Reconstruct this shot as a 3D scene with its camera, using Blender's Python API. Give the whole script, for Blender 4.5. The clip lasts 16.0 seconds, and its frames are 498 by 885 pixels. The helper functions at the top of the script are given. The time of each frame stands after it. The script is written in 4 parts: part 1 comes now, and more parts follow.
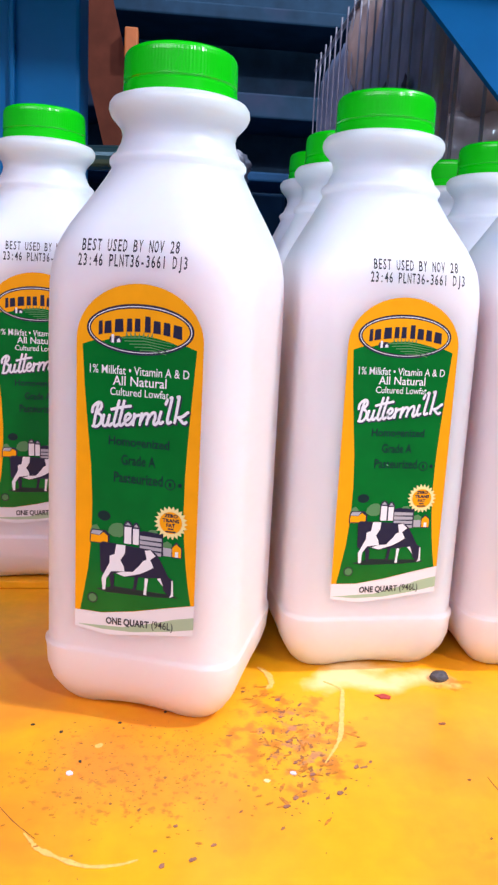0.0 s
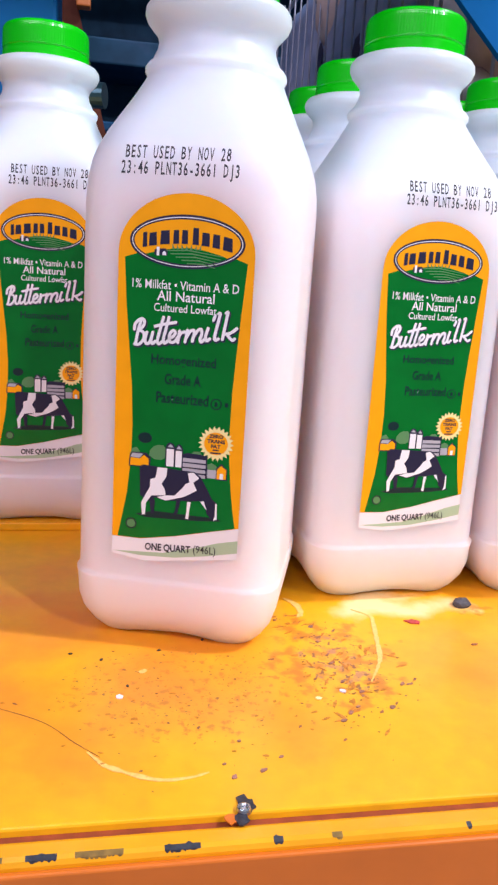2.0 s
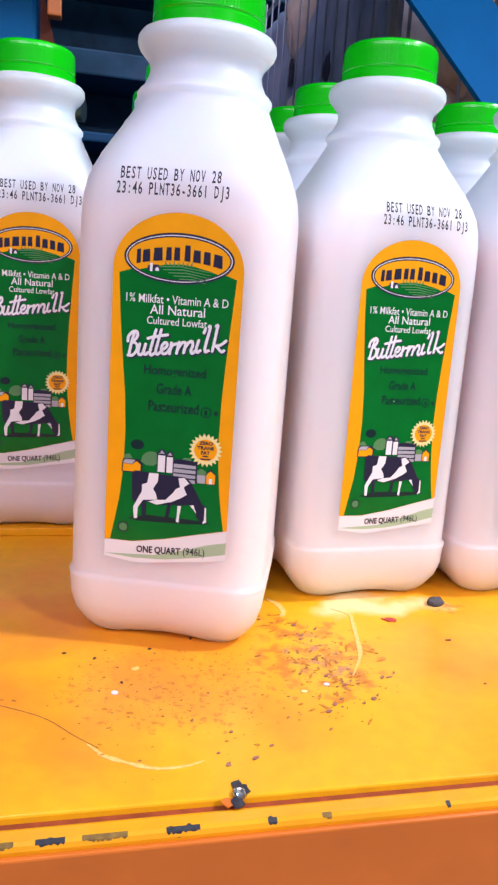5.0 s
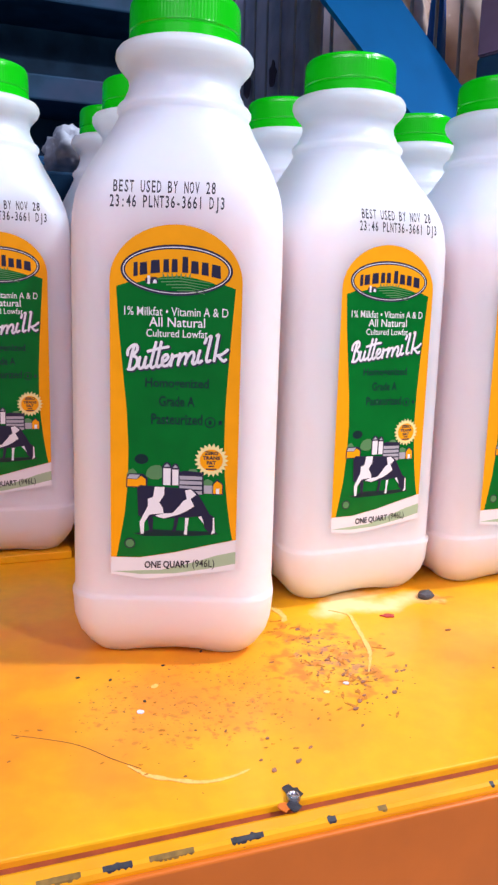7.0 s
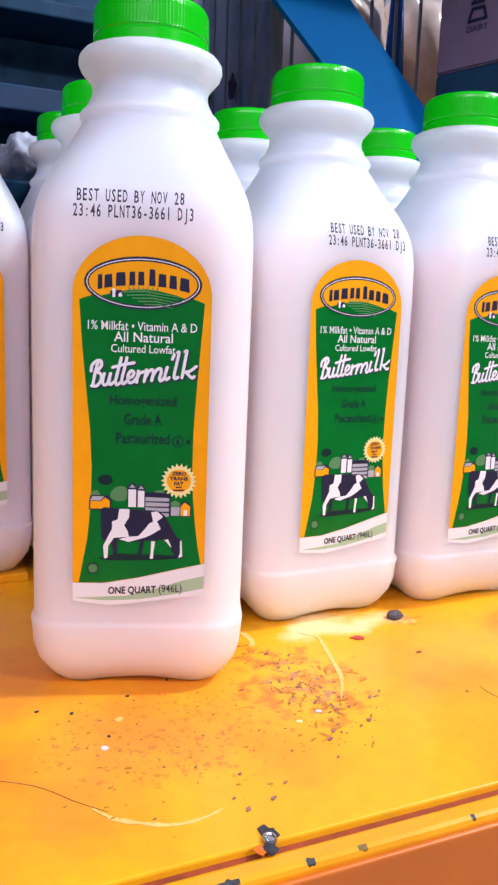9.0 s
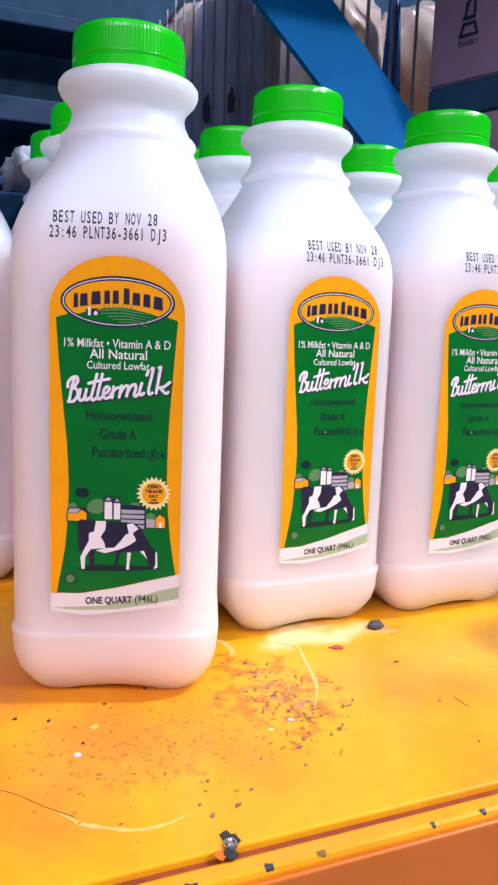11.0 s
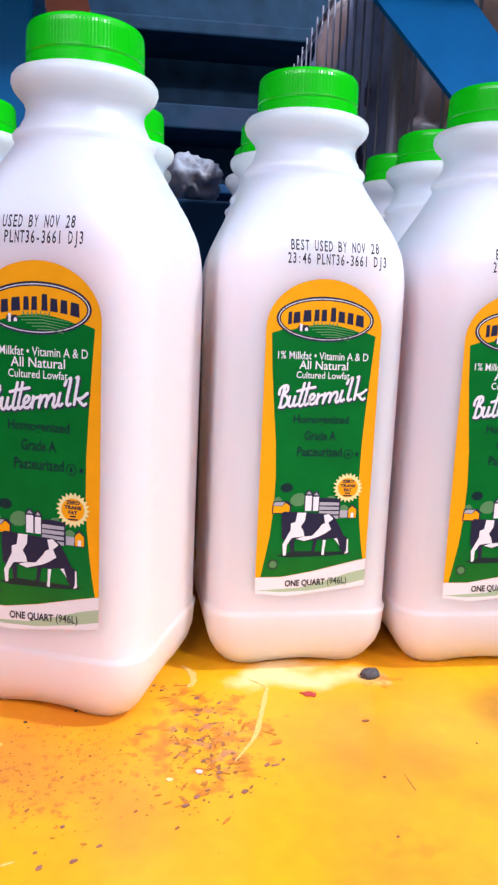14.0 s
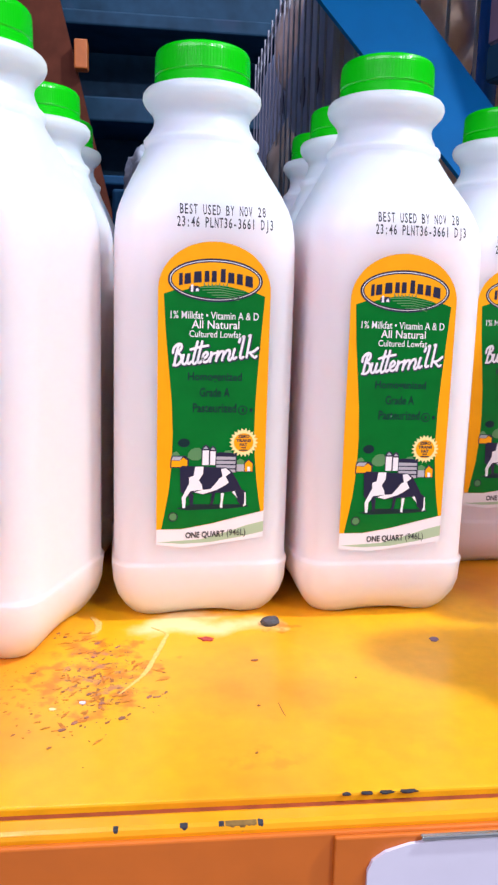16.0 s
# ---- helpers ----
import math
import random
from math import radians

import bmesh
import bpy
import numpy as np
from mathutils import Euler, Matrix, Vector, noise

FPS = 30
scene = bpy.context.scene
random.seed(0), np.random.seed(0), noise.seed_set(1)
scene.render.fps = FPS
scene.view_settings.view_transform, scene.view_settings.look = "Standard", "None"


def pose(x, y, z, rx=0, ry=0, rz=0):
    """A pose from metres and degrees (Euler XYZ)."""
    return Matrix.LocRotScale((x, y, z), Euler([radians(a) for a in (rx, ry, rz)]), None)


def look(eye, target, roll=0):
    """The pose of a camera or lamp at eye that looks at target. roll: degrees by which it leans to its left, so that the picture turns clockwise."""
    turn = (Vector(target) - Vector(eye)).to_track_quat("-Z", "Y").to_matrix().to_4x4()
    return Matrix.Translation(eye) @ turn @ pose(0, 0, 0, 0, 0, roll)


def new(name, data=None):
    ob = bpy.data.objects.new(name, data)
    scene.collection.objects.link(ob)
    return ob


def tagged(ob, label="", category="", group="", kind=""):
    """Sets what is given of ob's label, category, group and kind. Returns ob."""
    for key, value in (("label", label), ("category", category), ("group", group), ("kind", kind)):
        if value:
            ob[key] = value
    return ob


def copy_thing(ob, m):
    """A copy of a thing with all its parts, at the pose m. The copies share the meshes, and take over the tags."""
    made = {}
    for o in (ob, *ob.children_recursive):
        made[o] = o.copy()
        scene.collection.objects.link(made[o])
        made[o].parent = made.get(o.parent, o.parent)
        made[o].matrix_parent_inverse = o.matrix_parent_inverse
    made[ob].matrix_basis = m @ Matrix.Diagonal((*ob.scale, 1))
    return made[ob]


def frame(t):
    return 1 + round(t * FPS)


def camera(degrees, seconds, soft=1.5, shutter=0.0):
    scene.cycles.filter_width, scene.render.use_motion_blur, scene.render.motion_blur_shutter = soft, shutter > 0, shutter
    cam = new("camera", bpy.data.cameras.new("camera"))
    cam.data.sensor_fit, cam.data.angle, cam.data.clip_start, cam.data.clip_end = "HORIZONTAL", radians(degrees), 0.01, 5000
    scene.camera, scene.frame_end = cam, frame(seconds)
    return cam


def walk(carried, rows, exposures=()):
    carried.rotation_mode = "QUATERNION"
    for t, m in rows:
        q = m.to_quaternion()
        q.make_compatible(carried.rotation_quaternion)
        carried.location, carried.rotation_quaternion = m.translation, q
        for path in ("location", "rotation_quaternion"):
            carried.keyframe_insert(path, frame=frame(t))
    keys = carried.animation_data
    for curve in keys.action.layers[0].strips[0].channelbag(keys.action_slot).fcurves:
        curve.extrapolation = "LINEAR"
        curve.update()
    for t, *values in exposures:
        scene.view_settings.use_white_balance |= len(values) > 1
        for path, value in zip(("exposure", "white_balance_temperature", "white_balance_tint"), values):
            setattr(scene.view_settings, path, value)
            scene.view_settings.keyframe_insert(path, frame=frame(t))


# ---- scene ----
cam = camera(36.5, 16.0, soft=2.4)
METRES, EYE, TILT, LEAN, TURN = 0.315, 0.152, 0.0, 0.0, -6.0
ROWS = [
    (0.0, 0.0, 0.0, 0.0, 0.51, -10.94, -2.63),
    (0.5, -0.0396, -0.007, -0.0264, -1.32, -10.99, -2.77),
    (1.0, -0.1, 0.012, -0.0621, -2.54, -11.63, -3.15),
    (1.5, -0.1228, 0.0104, -0.0739, -3.36, -12.33, -3.41),
    (2.0, -0.1087, 0.0061, -0.0638, -3.95, -12.77, -3.36),
    (2.5, -0.0804, 0.0065, -0.0651, -4.36, -12.87, -3.35),
    (3.0, -0.1059, 0.0043, -0.0754, -4.47, -12.85, -3.47),
    (5.5, -0.1553, -0.0383, -0.0554, -7.71, -11.6, -3.49),
    (6.0, -0.1909, -0.0284, -0.0636, -9.74, -11.16, -2.59),
    (6.5, -0.2089, -0.0317, -0.0703, -11.76, -10.83, -1.78),
    (7.0, -0.2302, -0.0222, -0.0691, -13.27, -10.59, -1.41),
    (7.5, -0.2519, -0.0027, -0.0702, -14.54, -10.31, -1.5),
    (8.0, -0.2573, -0.0005, -0.0766, -15.66, -10.02, -1.73),
    (8.5, -0.2332, 0.0073, -0.0744, -16.39, -9.8, -1.89),
    (9.0, -0.2383, 0.0117, -0.0664, -16.68, -9.61, -1.98),
    (11.5, -0.1731, -0.0282, -0.05, -15.05, -9.07, -1.78),
    (12.0, -0.0883, -0.0297, -0.0414, -13.48, -9.35, -1.9),
    (12.5, -0.0097, -0.0207, -0.0352, -10.45, -9.75, -2.14),
    (13.0, 0.07, 0.0225, -0.0487, -6.01, -10.17, -2.41),
    (13.5, 0.0654, 0.017, -0.0425, -1.9, -9.89, -2.43),
    (14.0, 0.0941, 0.0247, -0.0379, 0.07, -9.55, -2.28),
    (14.5, 0.1631, 0.0076, -0.0264, 0.05, -9.25, -2.06),
    (15.0, 0.1955, -0.0133, -0.0281, -0.55, -8.93, -1.75),
    (15.5, 0.206, -0.0127, -0.0479, -0.78, -8.77, -1.39),
    (16.0, 0.2198, -0.0264, -0.0811, -0.35, -9.52, -1.52),
]
walk(cam, [(t, pose(0, 0, EYE, TILT, LEAN, TURN) @ pose(METRES * x, METRES * y, METRES * z, 90 + pitch, roll, yaw)) for t, x, y, z, yaw, pitch, roll in ROWS])

# ---- world, lamps ----
world = bpy.data.worlds.new("world")
scene.world = world
world.use_nodes = True
world.node_tree.nodes["Background"].inputs[0].default_value = (0.75, 0.85, 1.0, 1)
world.node_tree.nodes["Background"].inputs[1].default_value = 0.25
scene.view_settings.exposure = -0.02


def area_lamp(name, place, target, size, size_y, power, colour):
    data = bpy.data.lights.new(name, "AREA")
    data.shape, data.size, data.size_y, data.energy, data.color = "RECTANGLE", size, size_y, power, colour
    ob = new(name, data)
    ob.matrix_world = look(place, target)
    return ob


KEY_1 = (1.84, -0.285, 2.43)
KEY_2 = (1.40, -1.74, 1.82)
area_lamp("aisle_lamp", KEY_1, (0.05, 0.3, 0.1), 0.11, 0.11, 88, (0.92, 0.955, 1.04))
area_lamp("aisle_lamp", KEY_2, (0.05, 0.3, 0.1), 0.11, 0.11, 36, (0.92, 0.955, 1.04))
# broad soft fill added to brighten the bottle fronts; no such source is seen
area_lamp("fill_lamp", (-1.3, -1.8, 2.2), (0, 0.3, 0.1), 2.4, 1.4, 60, (1.0, 0.86, 1.14))
# cool fill added to lift the dark rear; no lamp is seen there
area_lamp("rear_fill_lamp", (0.1, 1.52, 2.9), (0.0, 1.6, 0.3), 2.2, 0.25, 42, (0.58, 0.78, 1.0))

# ---- materials ----


def material(name, colour, rough=0.5, metal=0.0, spot=None, spot_scale=40.0, spot_low=0.55, spot_high=0.7,
             grain=0.0, grain_scale=300.0, bump=0.0, bump_scale=200.0, sss=0.0, coat=0.0, alpha=1.0, transmission=0.0, shine=0.5):
    m = bpy.data.materials.new(name)
    m.use_nodes = True
    nt = m.node_tree
    p = nt.nodes["Principled BSDF"]
    p.inputs["Roughness"].default_value = rough
    p.inputs["Metallic"].default_value = metal
    p.inputs["Specular IOR Level"].default_value = shine
    p.inputs["Base Color"].default_value = (*colour, 1)
    p.inputs["Alpha"].default_value = alpha
    p.inputs["Transmission Weight"].default_value = transmission
    p.inputs["Coat Weight"].default_value = coat
    if sss:
        p.inputs["Subsurface Weight"].default_value = sss
        p.inputs["Subsurface Radius"].default_value = (1.0, 0.8, 0.7)
        p.inputs["Subsurface Scale"].default_value = 0.045
    geo = nt.nodes.new("ShaderNodeNewGeometry")
    out = None
    if grain or spot:
        rgb = nt.nodes.new("ShaderNodeRGB")
        rgb.outputs[0].default_value = (*colour, 1)
        out = rgb.outputs[0]
    if grain:
        n = nt.nodes.new("ShaderNodeTexNoise")
        n.inputs["Scale"].default_value, n.inputs["Detail"].default_value = grain_scale, 4
        nt.links.new(geo.outputs["Position"], n.inputs["Vector"])
        r = nt.nodes.new("ShaderNodeMapRange")
        r.inputs[1].default_value, r.inputs[2].default_value = 0.3, 0.7
        r.inputs[3].default_value, r.inputs[4].default_value = 1 - grain, 1 + grain * 0.5
        nt.links.new(n.outputs["Fac"], r.inputs[0])
        mul = nt.nodes.new("ShaderNodeVectorMath")
        mul.operation = "SCALE"
        nt.links.new(out, mul.inputs[0])
        nt.links.new(r.outputs[0], mul.inputs["Scale"])
        out = mul.outputs[0]
    if spot:
        n = nt.nodes.new("ShaderNodeTexNoise")
        n.inputs["Scale"].default_value, n.inputs["Detail"].default_value = spot_scale, 5
        nt.links.new(geo.outputs["Position"], n.inputs["Vector"])
        r = nt.nodes.new("ShaderNodeMapRange")
        r.inputs[1].default_value, r.inputs[2].default_value = spot_low, spot_high
        nt.links.new(n.outputs["Fac"], r.inputs[0])
        mix = nt.nodes.new("ShaderNodeMix")
        mix.data_type = "RGBA"
        nt.links.new(r.outputs[0], mix.inputs["Factor"])
        nt.links.new(out, mix.inputs["A"])
        mix.inputs["B"].default_value = (*spot, 1)
        out = mix.outputs["Result"]
    if out:
        nt.links.new(out, p.inputs["Base Color"])
    if bump:
        n = nt.nodes.new("ShaderNodeTexNoise")
        n.inputs["Scale"].default_value, n.inputs["Detail"].default_value = bump_scale, 4
        nt.links.new(geo.outputs["Position"], n.inputs["Vector"])
        b = nt.nodes.new("ShaderNodeBump")
        b.inputs["Strength"].default_value, b.inputs["Distance"].default_value = bump, 0.0006
        nt.links.new(n.outputs["Fac"], b.inputs["Height"])
        nt.links.new(b.outputs[0], p.inputs["Normal"])
    return m


BOTTLE = material("milky_plastic", (0.84, 0.805, 0.815), 0.38, sss=1.0, bump=0.05, bump_scale=260)
# the milk shows through the plastic up to the fill line
nt = BOTTLE.node_tree
geo = nt.nodes.new("ShaderNodeNewGeometry")
xyz = nt.nodes.new("ShaderNodeSeparateXYZ")
nt.links.new(geo.outputs["Position"], xyz.inputs[0])
level = nt.nodes.new("ShaderNodeMapRange")
level.inputs[1].default_value, level.inputs[2].default_value = 0.152, 0.172
nt.links.new(xyz.outputs["Z"], level.inputs[0])
mix = nt.nodes.new("ShaderNodeMix")
mix.data_type = "RGBA"
nt.links.new(level.outputs[0], mix.inputs["Factor"])
mix.inputs["A"].default_value = (0.88, 0.785, 0.805, 1)
mix.inputs["B"].default_value = (0.69, 0.745, 0.815, 1)
nt.links.new(mix.outputs["Result"], nt.nodes["Principled BSDF"].inputs["Base Color"])
CAP = material("green_plastic", (0.001, 0.58, 0.002), 0.22, bump=0.05, bump_scale=400)
LABEL_YELLOW = material("label_yellow", (0.98, 0.40, 0.004), 0.38, shine=0.25, grain=0.05, grain_scale=120)
LABEL_GREEN = material("label_green", (0.0005, 0.165, 0.020), 0.22, shine=0.35, grain=0.12, grain_scale=90)
LABEL_WHITE = material("label_white", (0.86, 0.825, 0.84), 0.4)
LABEL_PALE = material("label_pale_green", (0.42, 0.55, 0.36), 0.4)
INK_WHITE = material("ink_white", (0.88, 0.87, 0.9), 0.4)
INK_NAVY = material("ink_navy", (0.012, 0.012, 0.045), 0.4)
INK_DARK_GREEN = material("ink_dark_green", (0.001, 0.020, 0.024), 0.35)
INK_GREY = material("ink_grey", (0.45, 0.45, 0.5), 0.4)
INK_MOSS = material("ink_moss", (0.10, 0.26, 0.10), 0.4)
INK_CREAM = material("ink_cream", (0.93, 0.80, 0.36), 0.4)
INK_BLACK = material("ink_black", (0.02, 0.02, 0.03), 0.5)
DECK = material("yellow_paint", (0.86, 0.42, 0.007), 0.30, spot=(0.82, 0.25, 0.012), spot_scale=14, spot_low=0.48, spot_high=0.75,
                grain=0.08, grain_scale=160, bump=0.12, bump_scale=120)


def wear_or_light(m, centre, radius, colour, scale, low, high, strength=1.0, reach=0.45):
    """Wear and painted light of that colour in a patch of the material, broken up by noise."""
    nt = m.node_tree
    p = nt.nodes["Principled BSDF"]
    before = p.inputs["Base Color"].links[0].from_socket
    geo = nt.nodes.new("ShaderNodeNewGeometry")
    sub = nt.nodes.new("ShaderNodeVectorMath")
    sub.operation = "SUBTRACT"
    sub.inputs[1].default_value = (*centre, 0)
    nt.links.new(geo.outputs["Position"], sub.inputs[0])
    div = nt.nodes.new("ShaderNodeVectorMath")
    div.operation = "DIVIDE"
    div.inputs[1].default_value = (*radius, 1)
    nt.links.new(sub.outputs[0], div.inputs[0])
    length = nt.nodes.new("ShaderNodeVectorMath")
    length.operation = "LENGTH"
    nt.links.new(div.outputs[0], length.inputs[0])
    fall = nt.nodes.new("ShaderNodeMapRange")
    fall.inputs[1].default_value, fall.inputs[2].default_value, fall.inputs[3].default_value, fall.inputs[4].default_value = reach, 1.0, 0.0, 0.35
    nt.links.new(length.outputs["Value"], fall.inputs[0])
    n = nt.nodes.new("ShaderNodeTexNoise")
    n.inputs["Scale"].default_value, n.inputs["Detail"].default_value = scale, 6
    nt.links.new(geo.outputs["Position"], n.inputs["Vector"])
    less = nt.nodes.new("ShaderNodeMath")
    less.operation = "SUBTRACT"
    nt.links.new(n.outputs["Fac"], less.inputs[0])
    nt.links.new(fall.outputs[0], less.inputs[1])
    r = nt.nodes.new("ShaderNodeMapRange")
    r.inputs[1].default_value, r.inputs[2].default_value, r.inputs[4].default_value = low, high, strength
    nt.links.new(less.outputs[0], r.inputs[0])
    mix = nt.nodes.new("ShaderNodeMix")
    mix.data_type = "RGBA"
    nt.links.new(r.outputs[0], mix.inputs["Factor"])
    nt.links.new(before, mix.inputs["A"])
    mix.inputs["B"].default_value = (*colour, 1)
    nt.links.new(mix.outputs["Result"], p.inputs["Base Color"])


# the deck's weaker light at the left, painted as a broad orange tint
wear_or_light(DECK, (-0.05, 0.25), (0.11, 0.10), (0.80, 0.235, 0.018), 30, 0.25, 0.6, 0.8)
wear_or_light(DECK, (0.084, 0.281), (0.052, 0.024), (0.93, 0.70, 0.34), 45, 0.36, 0.60, 0.95, 0.35)
wear_or_light(DECK, (0.045, 0.240), (0.040, 0.055), (0.62, 0.19, 0.015), 150, 0.45, 0.60, 0.9)
wear_or_light(DECK, (0.046, 0.236), (0.026, 0.044), (0.50, 0.20, 0.10), 190, 0.55, 0.64, 0.9)
wear_or_light(DECK, (0.000, 0.214), (0.075, 0.040), (0.52, 0.16, 0.015), 230, 0.60, 0.66, 0.7)
wear_or_light(DECK, (0.047, 0.238), (0.026, 0.046), (0.22, 0.07, 0.04), 420, 0.575, 0.62, 0.9)
wear_or_light(DECK, (-0.010, 0.222), (0.075, 0.050), (0.60, 0.17, 0.015), 330, 0.57, 0.66, 0.8)
wear_or_light(DECK, (-0.015, 0.228), (0.070, 0.045), (0.25, 0.08, 0.03), 600, 0.635, 0.68, 0.9)
wear_or_light(DECK, (0.118, 0.274), (0.016, 0.012), (0.66, 0.22, 0.015), 200, 0.48, 0.62, 0.8)
wear_or_light(DECK, (0.098, 0.183), (0.022, 0.012), (0.66, 0.26, 0.012), 120, 0.48, 0.62, 0.6)
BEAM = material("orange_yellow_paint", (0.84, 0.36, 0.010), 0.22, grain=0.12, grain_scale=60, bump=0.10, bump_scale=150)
# the upright front's shade is put into this darker orange
FACE = material("orange_shaded_paint", (0.64, 0.15, 0.012), 0.4, grain=0.12, grain_scale=40, bump=0.10, bump_scale=150)
PRIMER = material("red_primer", (0.30, 0.05, 0.015), 0.55, grain=0.3, grain_scale=200)
RUST = material("rust", (0.30, 0.105, 0.06), 0.8, grain=0.4, grain_scale=800, bump=0.4, bump_scale=900)
BARE = material("bare_dark_steel", (0.030, 0.030, 0.042), 0.45, shine=0.4, grain=0.4, grain_scale=700, bump=0.4, bump_scale=900)
STEEL = material("steel", (0.55, 0.56, 0.6), 0.25, metal=1.0)
SCUFF = material("pale_scuff", (0.90, 0.54, 0.15), 0.5, grain=0.2, grain_scale=700)
RED_CHIP = material("red_flake", (0.50, 0.05, 0.05), 0.6, grain=0.3, grain_scale=900)
GREY_STONE = material("grey_stone", (0.07, 0.065, 0.075), 0.6, grain=0.3, grain_scale=600, bump=0.4, bump_scale=700)
BLUE = material("blue_rack_paint", (0.0005, 0.175, 0.50), 0.5, shine=0.2, grain=0.10, grain_scale=30, bump=0.06, bump_scale=100)
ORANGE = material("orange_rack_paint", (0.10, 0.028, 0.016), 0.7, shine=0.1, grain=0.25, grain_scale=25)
WIRE = material("zinc_wire", (0.30, 0.32, 0.39), 0.5, metal=0.3)
WRAP = material("crumpled_film", (0.40, 0.41, 0.50), 0.45, grain=0.3, grain_scale=40, bump=0.9, bump_scale=60)
CARTON = material("carton", (0.19, 0.125, 0.20), 0.8, grain=0.10, grain_scale=60, bump=0.1, bump_scale=300)
CARTON_DARK = material("carton_dark", (0.22, 0.165, 0.20), 0.8, grain=0.15, grain_scale=60)
BAG = material("bag_film", (0.80, 0.64, 0.58), 0.15, spot=(0.62, 0.47, 0.40), spot_scale=25, spot_low=0.4, spot_high=0.6, bump=0.8, bump_scale=45, coat=0.6)
BAG_BLUE = material("blue_film", (0.01, 0.10, 0.45), 0.25, bump=0.6, bump_scale=60)
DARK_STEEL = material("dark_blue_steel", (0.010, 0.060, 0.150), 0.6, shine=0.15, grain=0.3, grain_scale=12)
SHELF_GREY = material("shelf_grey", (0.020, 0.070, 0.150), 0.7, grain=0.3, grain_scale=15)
# the gloom behind the bottles is put into this dark navy
SHADE = material("shaded_navy_steel", (0.014, 0.052, 0.105), 0.6, shine=0.15, spot=(0.034, 0.040, 0.085), spot_scale=5, grain=0.3, grain_scale=20)
BRIGHT_ORANGE = material("bright_orange_paint", (0.50, 0.13, 0.02), 0.5, grain=0.2, grain_scale=40)
FILM = material("stretch_film", (0.26, 0.32, 0.50), 0.35, spot=(0.46, 0.47, 0.64), spot_scale=9, spot_low=0.5, spot_high=0.7, grain=0.25, grain_scale=50, bump=0.9, bump_scale=40)
CONCRETE = material("concrete", (0.30, 0.30, 0.31), 0.8, grain=0.2, grain_scale=6, bump=0.1, bump_scale=30)
WALL_PAINT = material("wall_paint", (0.35, 0.37, 0.40), 0.8, grain=0.08, grain_scale=4)
CEILING_PAINT = material("ceiling_paint", (0.6, 0.62, 0.65), 0.8, grain=0.08, grain_scale=4)
CARD = material("white_card", (0.72, 0.70, 0.82), 0.35, grain=0.04, grain_scale=60)
TEAL = material("teal_tube", (0.05, 0.13, 0.15), 0.3, metal=0.5)

# ---- mesh helpers ----


def part(name, bm, mat, parent=None, label="", smooth=False):
    mesh = bpy.data.meshes.new(name)
    bm.normal_update()
    if smooth:
        for f in bm.faces:
            f.smooth = True
    bm.to_mesh(mesh)
    bm.free()
    mesh.materials.append(mat)
    ob = new(name, mesh)
    if parent:
        ob.parent = parent
    if label:
        tagged(ob, label)
    return ob


def box(bm, x0, y0, z0, x1, y1, z1, bevel=0.0):
    made = bmesh.ops.create_cube(bm, size=1.0, matrix=Matrix.LocRotScale(((x0 + x1) / 2, (y0 + y1) / 2, (z0 + z1) / 2), None, (x1 - x0, y1 - y0, z1 - z0)))
    if bevel:
        edges = {e for v in made["verts"] for e in v.link_edges}
        bmesh.ops.bevel(bm, geom=list(edges), offset=bevel, segments=2, affect="EDGES", profile=0.5)
    return bm


def rod(bm, a, b, radius, n=10):
    a, b = Vector(a), Vector(b)
    turn = (b - a).to_track_quat("Z", "Y").to_matrix().to_4x4()
    bmesh.ops.create_cone(bm, cap_ends=True, segments=n, radius1=radius, radius2=radius, depth=(b - a).length, matrix=Matrix.Translation((a + b) / 2) @ turn)
    return bm


def slab(bm, outline, z0, z1):
    """A flat piece with the given outline in x and y, from z0 up to z1."""
    low = [bm.verts.new((x, y, z0)) for x, y in outline]
    top = [bm.verts.new((x, y, z1)) for x, y in outline]
    bm.faces.new(top)
    bm.faces.new(low[::-1])
    for i in range(len(low)):
        j = (i + 1) % len(low)
        bm.faces.new((low[i], low[j], top[j], top[i]))
    bmesh.ops.recalc_face_normals(bm, faces=bm.faces)
    return bm


def rings(bm, loops, closed_low=True, closed_top=True):
    made = [[bm.verts.new(p) for p in loop] for loop in loops]
    for lo, hi in zip(made, made[1:]):
        for i in range(len(lo)):
            j = (i + 1) % len(lo)
            bm.faces.new((lo[i], lo[j], hi[j], hi[i]))
    if closed_low:
        bm.faces.new(made[0][::-1])
    if closed_top:
        bm.faces.new(made[-1])
    return bm


# ---- the hall ----
def room_part(name, *size, mat, label):
    return tagged(part(name, box(bmesh.new(), *size), mat), label, name.split("_")[0], kind="structure")


room_part("floor", -4, -3, -1.0, 4, 4, -0.9, mat=CONCRETE, label="grey concrete hall floor under the racks")
room_part("ceiling", -4, -3, 3.2, 4, 4, 3.3, mat=CEILING_PAINT, label="pale painted hall ceiling")
room_part("wall_north", -4, 3.9, -0.9, 4, 4, 3.2, mat=WALL_PAINT, label="grey painted wall behind the racks")
room_part("wall_south", -4, -3, -0.9, 4, -2.9, 3.2, mat=WALL_PAINT, label="grey painted wall across the aisle")
room_part("wall_west", -4, -2.9, -0.9, -3.9, 3.9, 3.2, mat=WALL_PAINT, label="grey painted side wall of the hall")
room_part("wall_east", 3.9, -2.9, -0.9, 4, 3.9, 3.2, mat=WALL_PAINT, label="grey painted side wall of the hall")

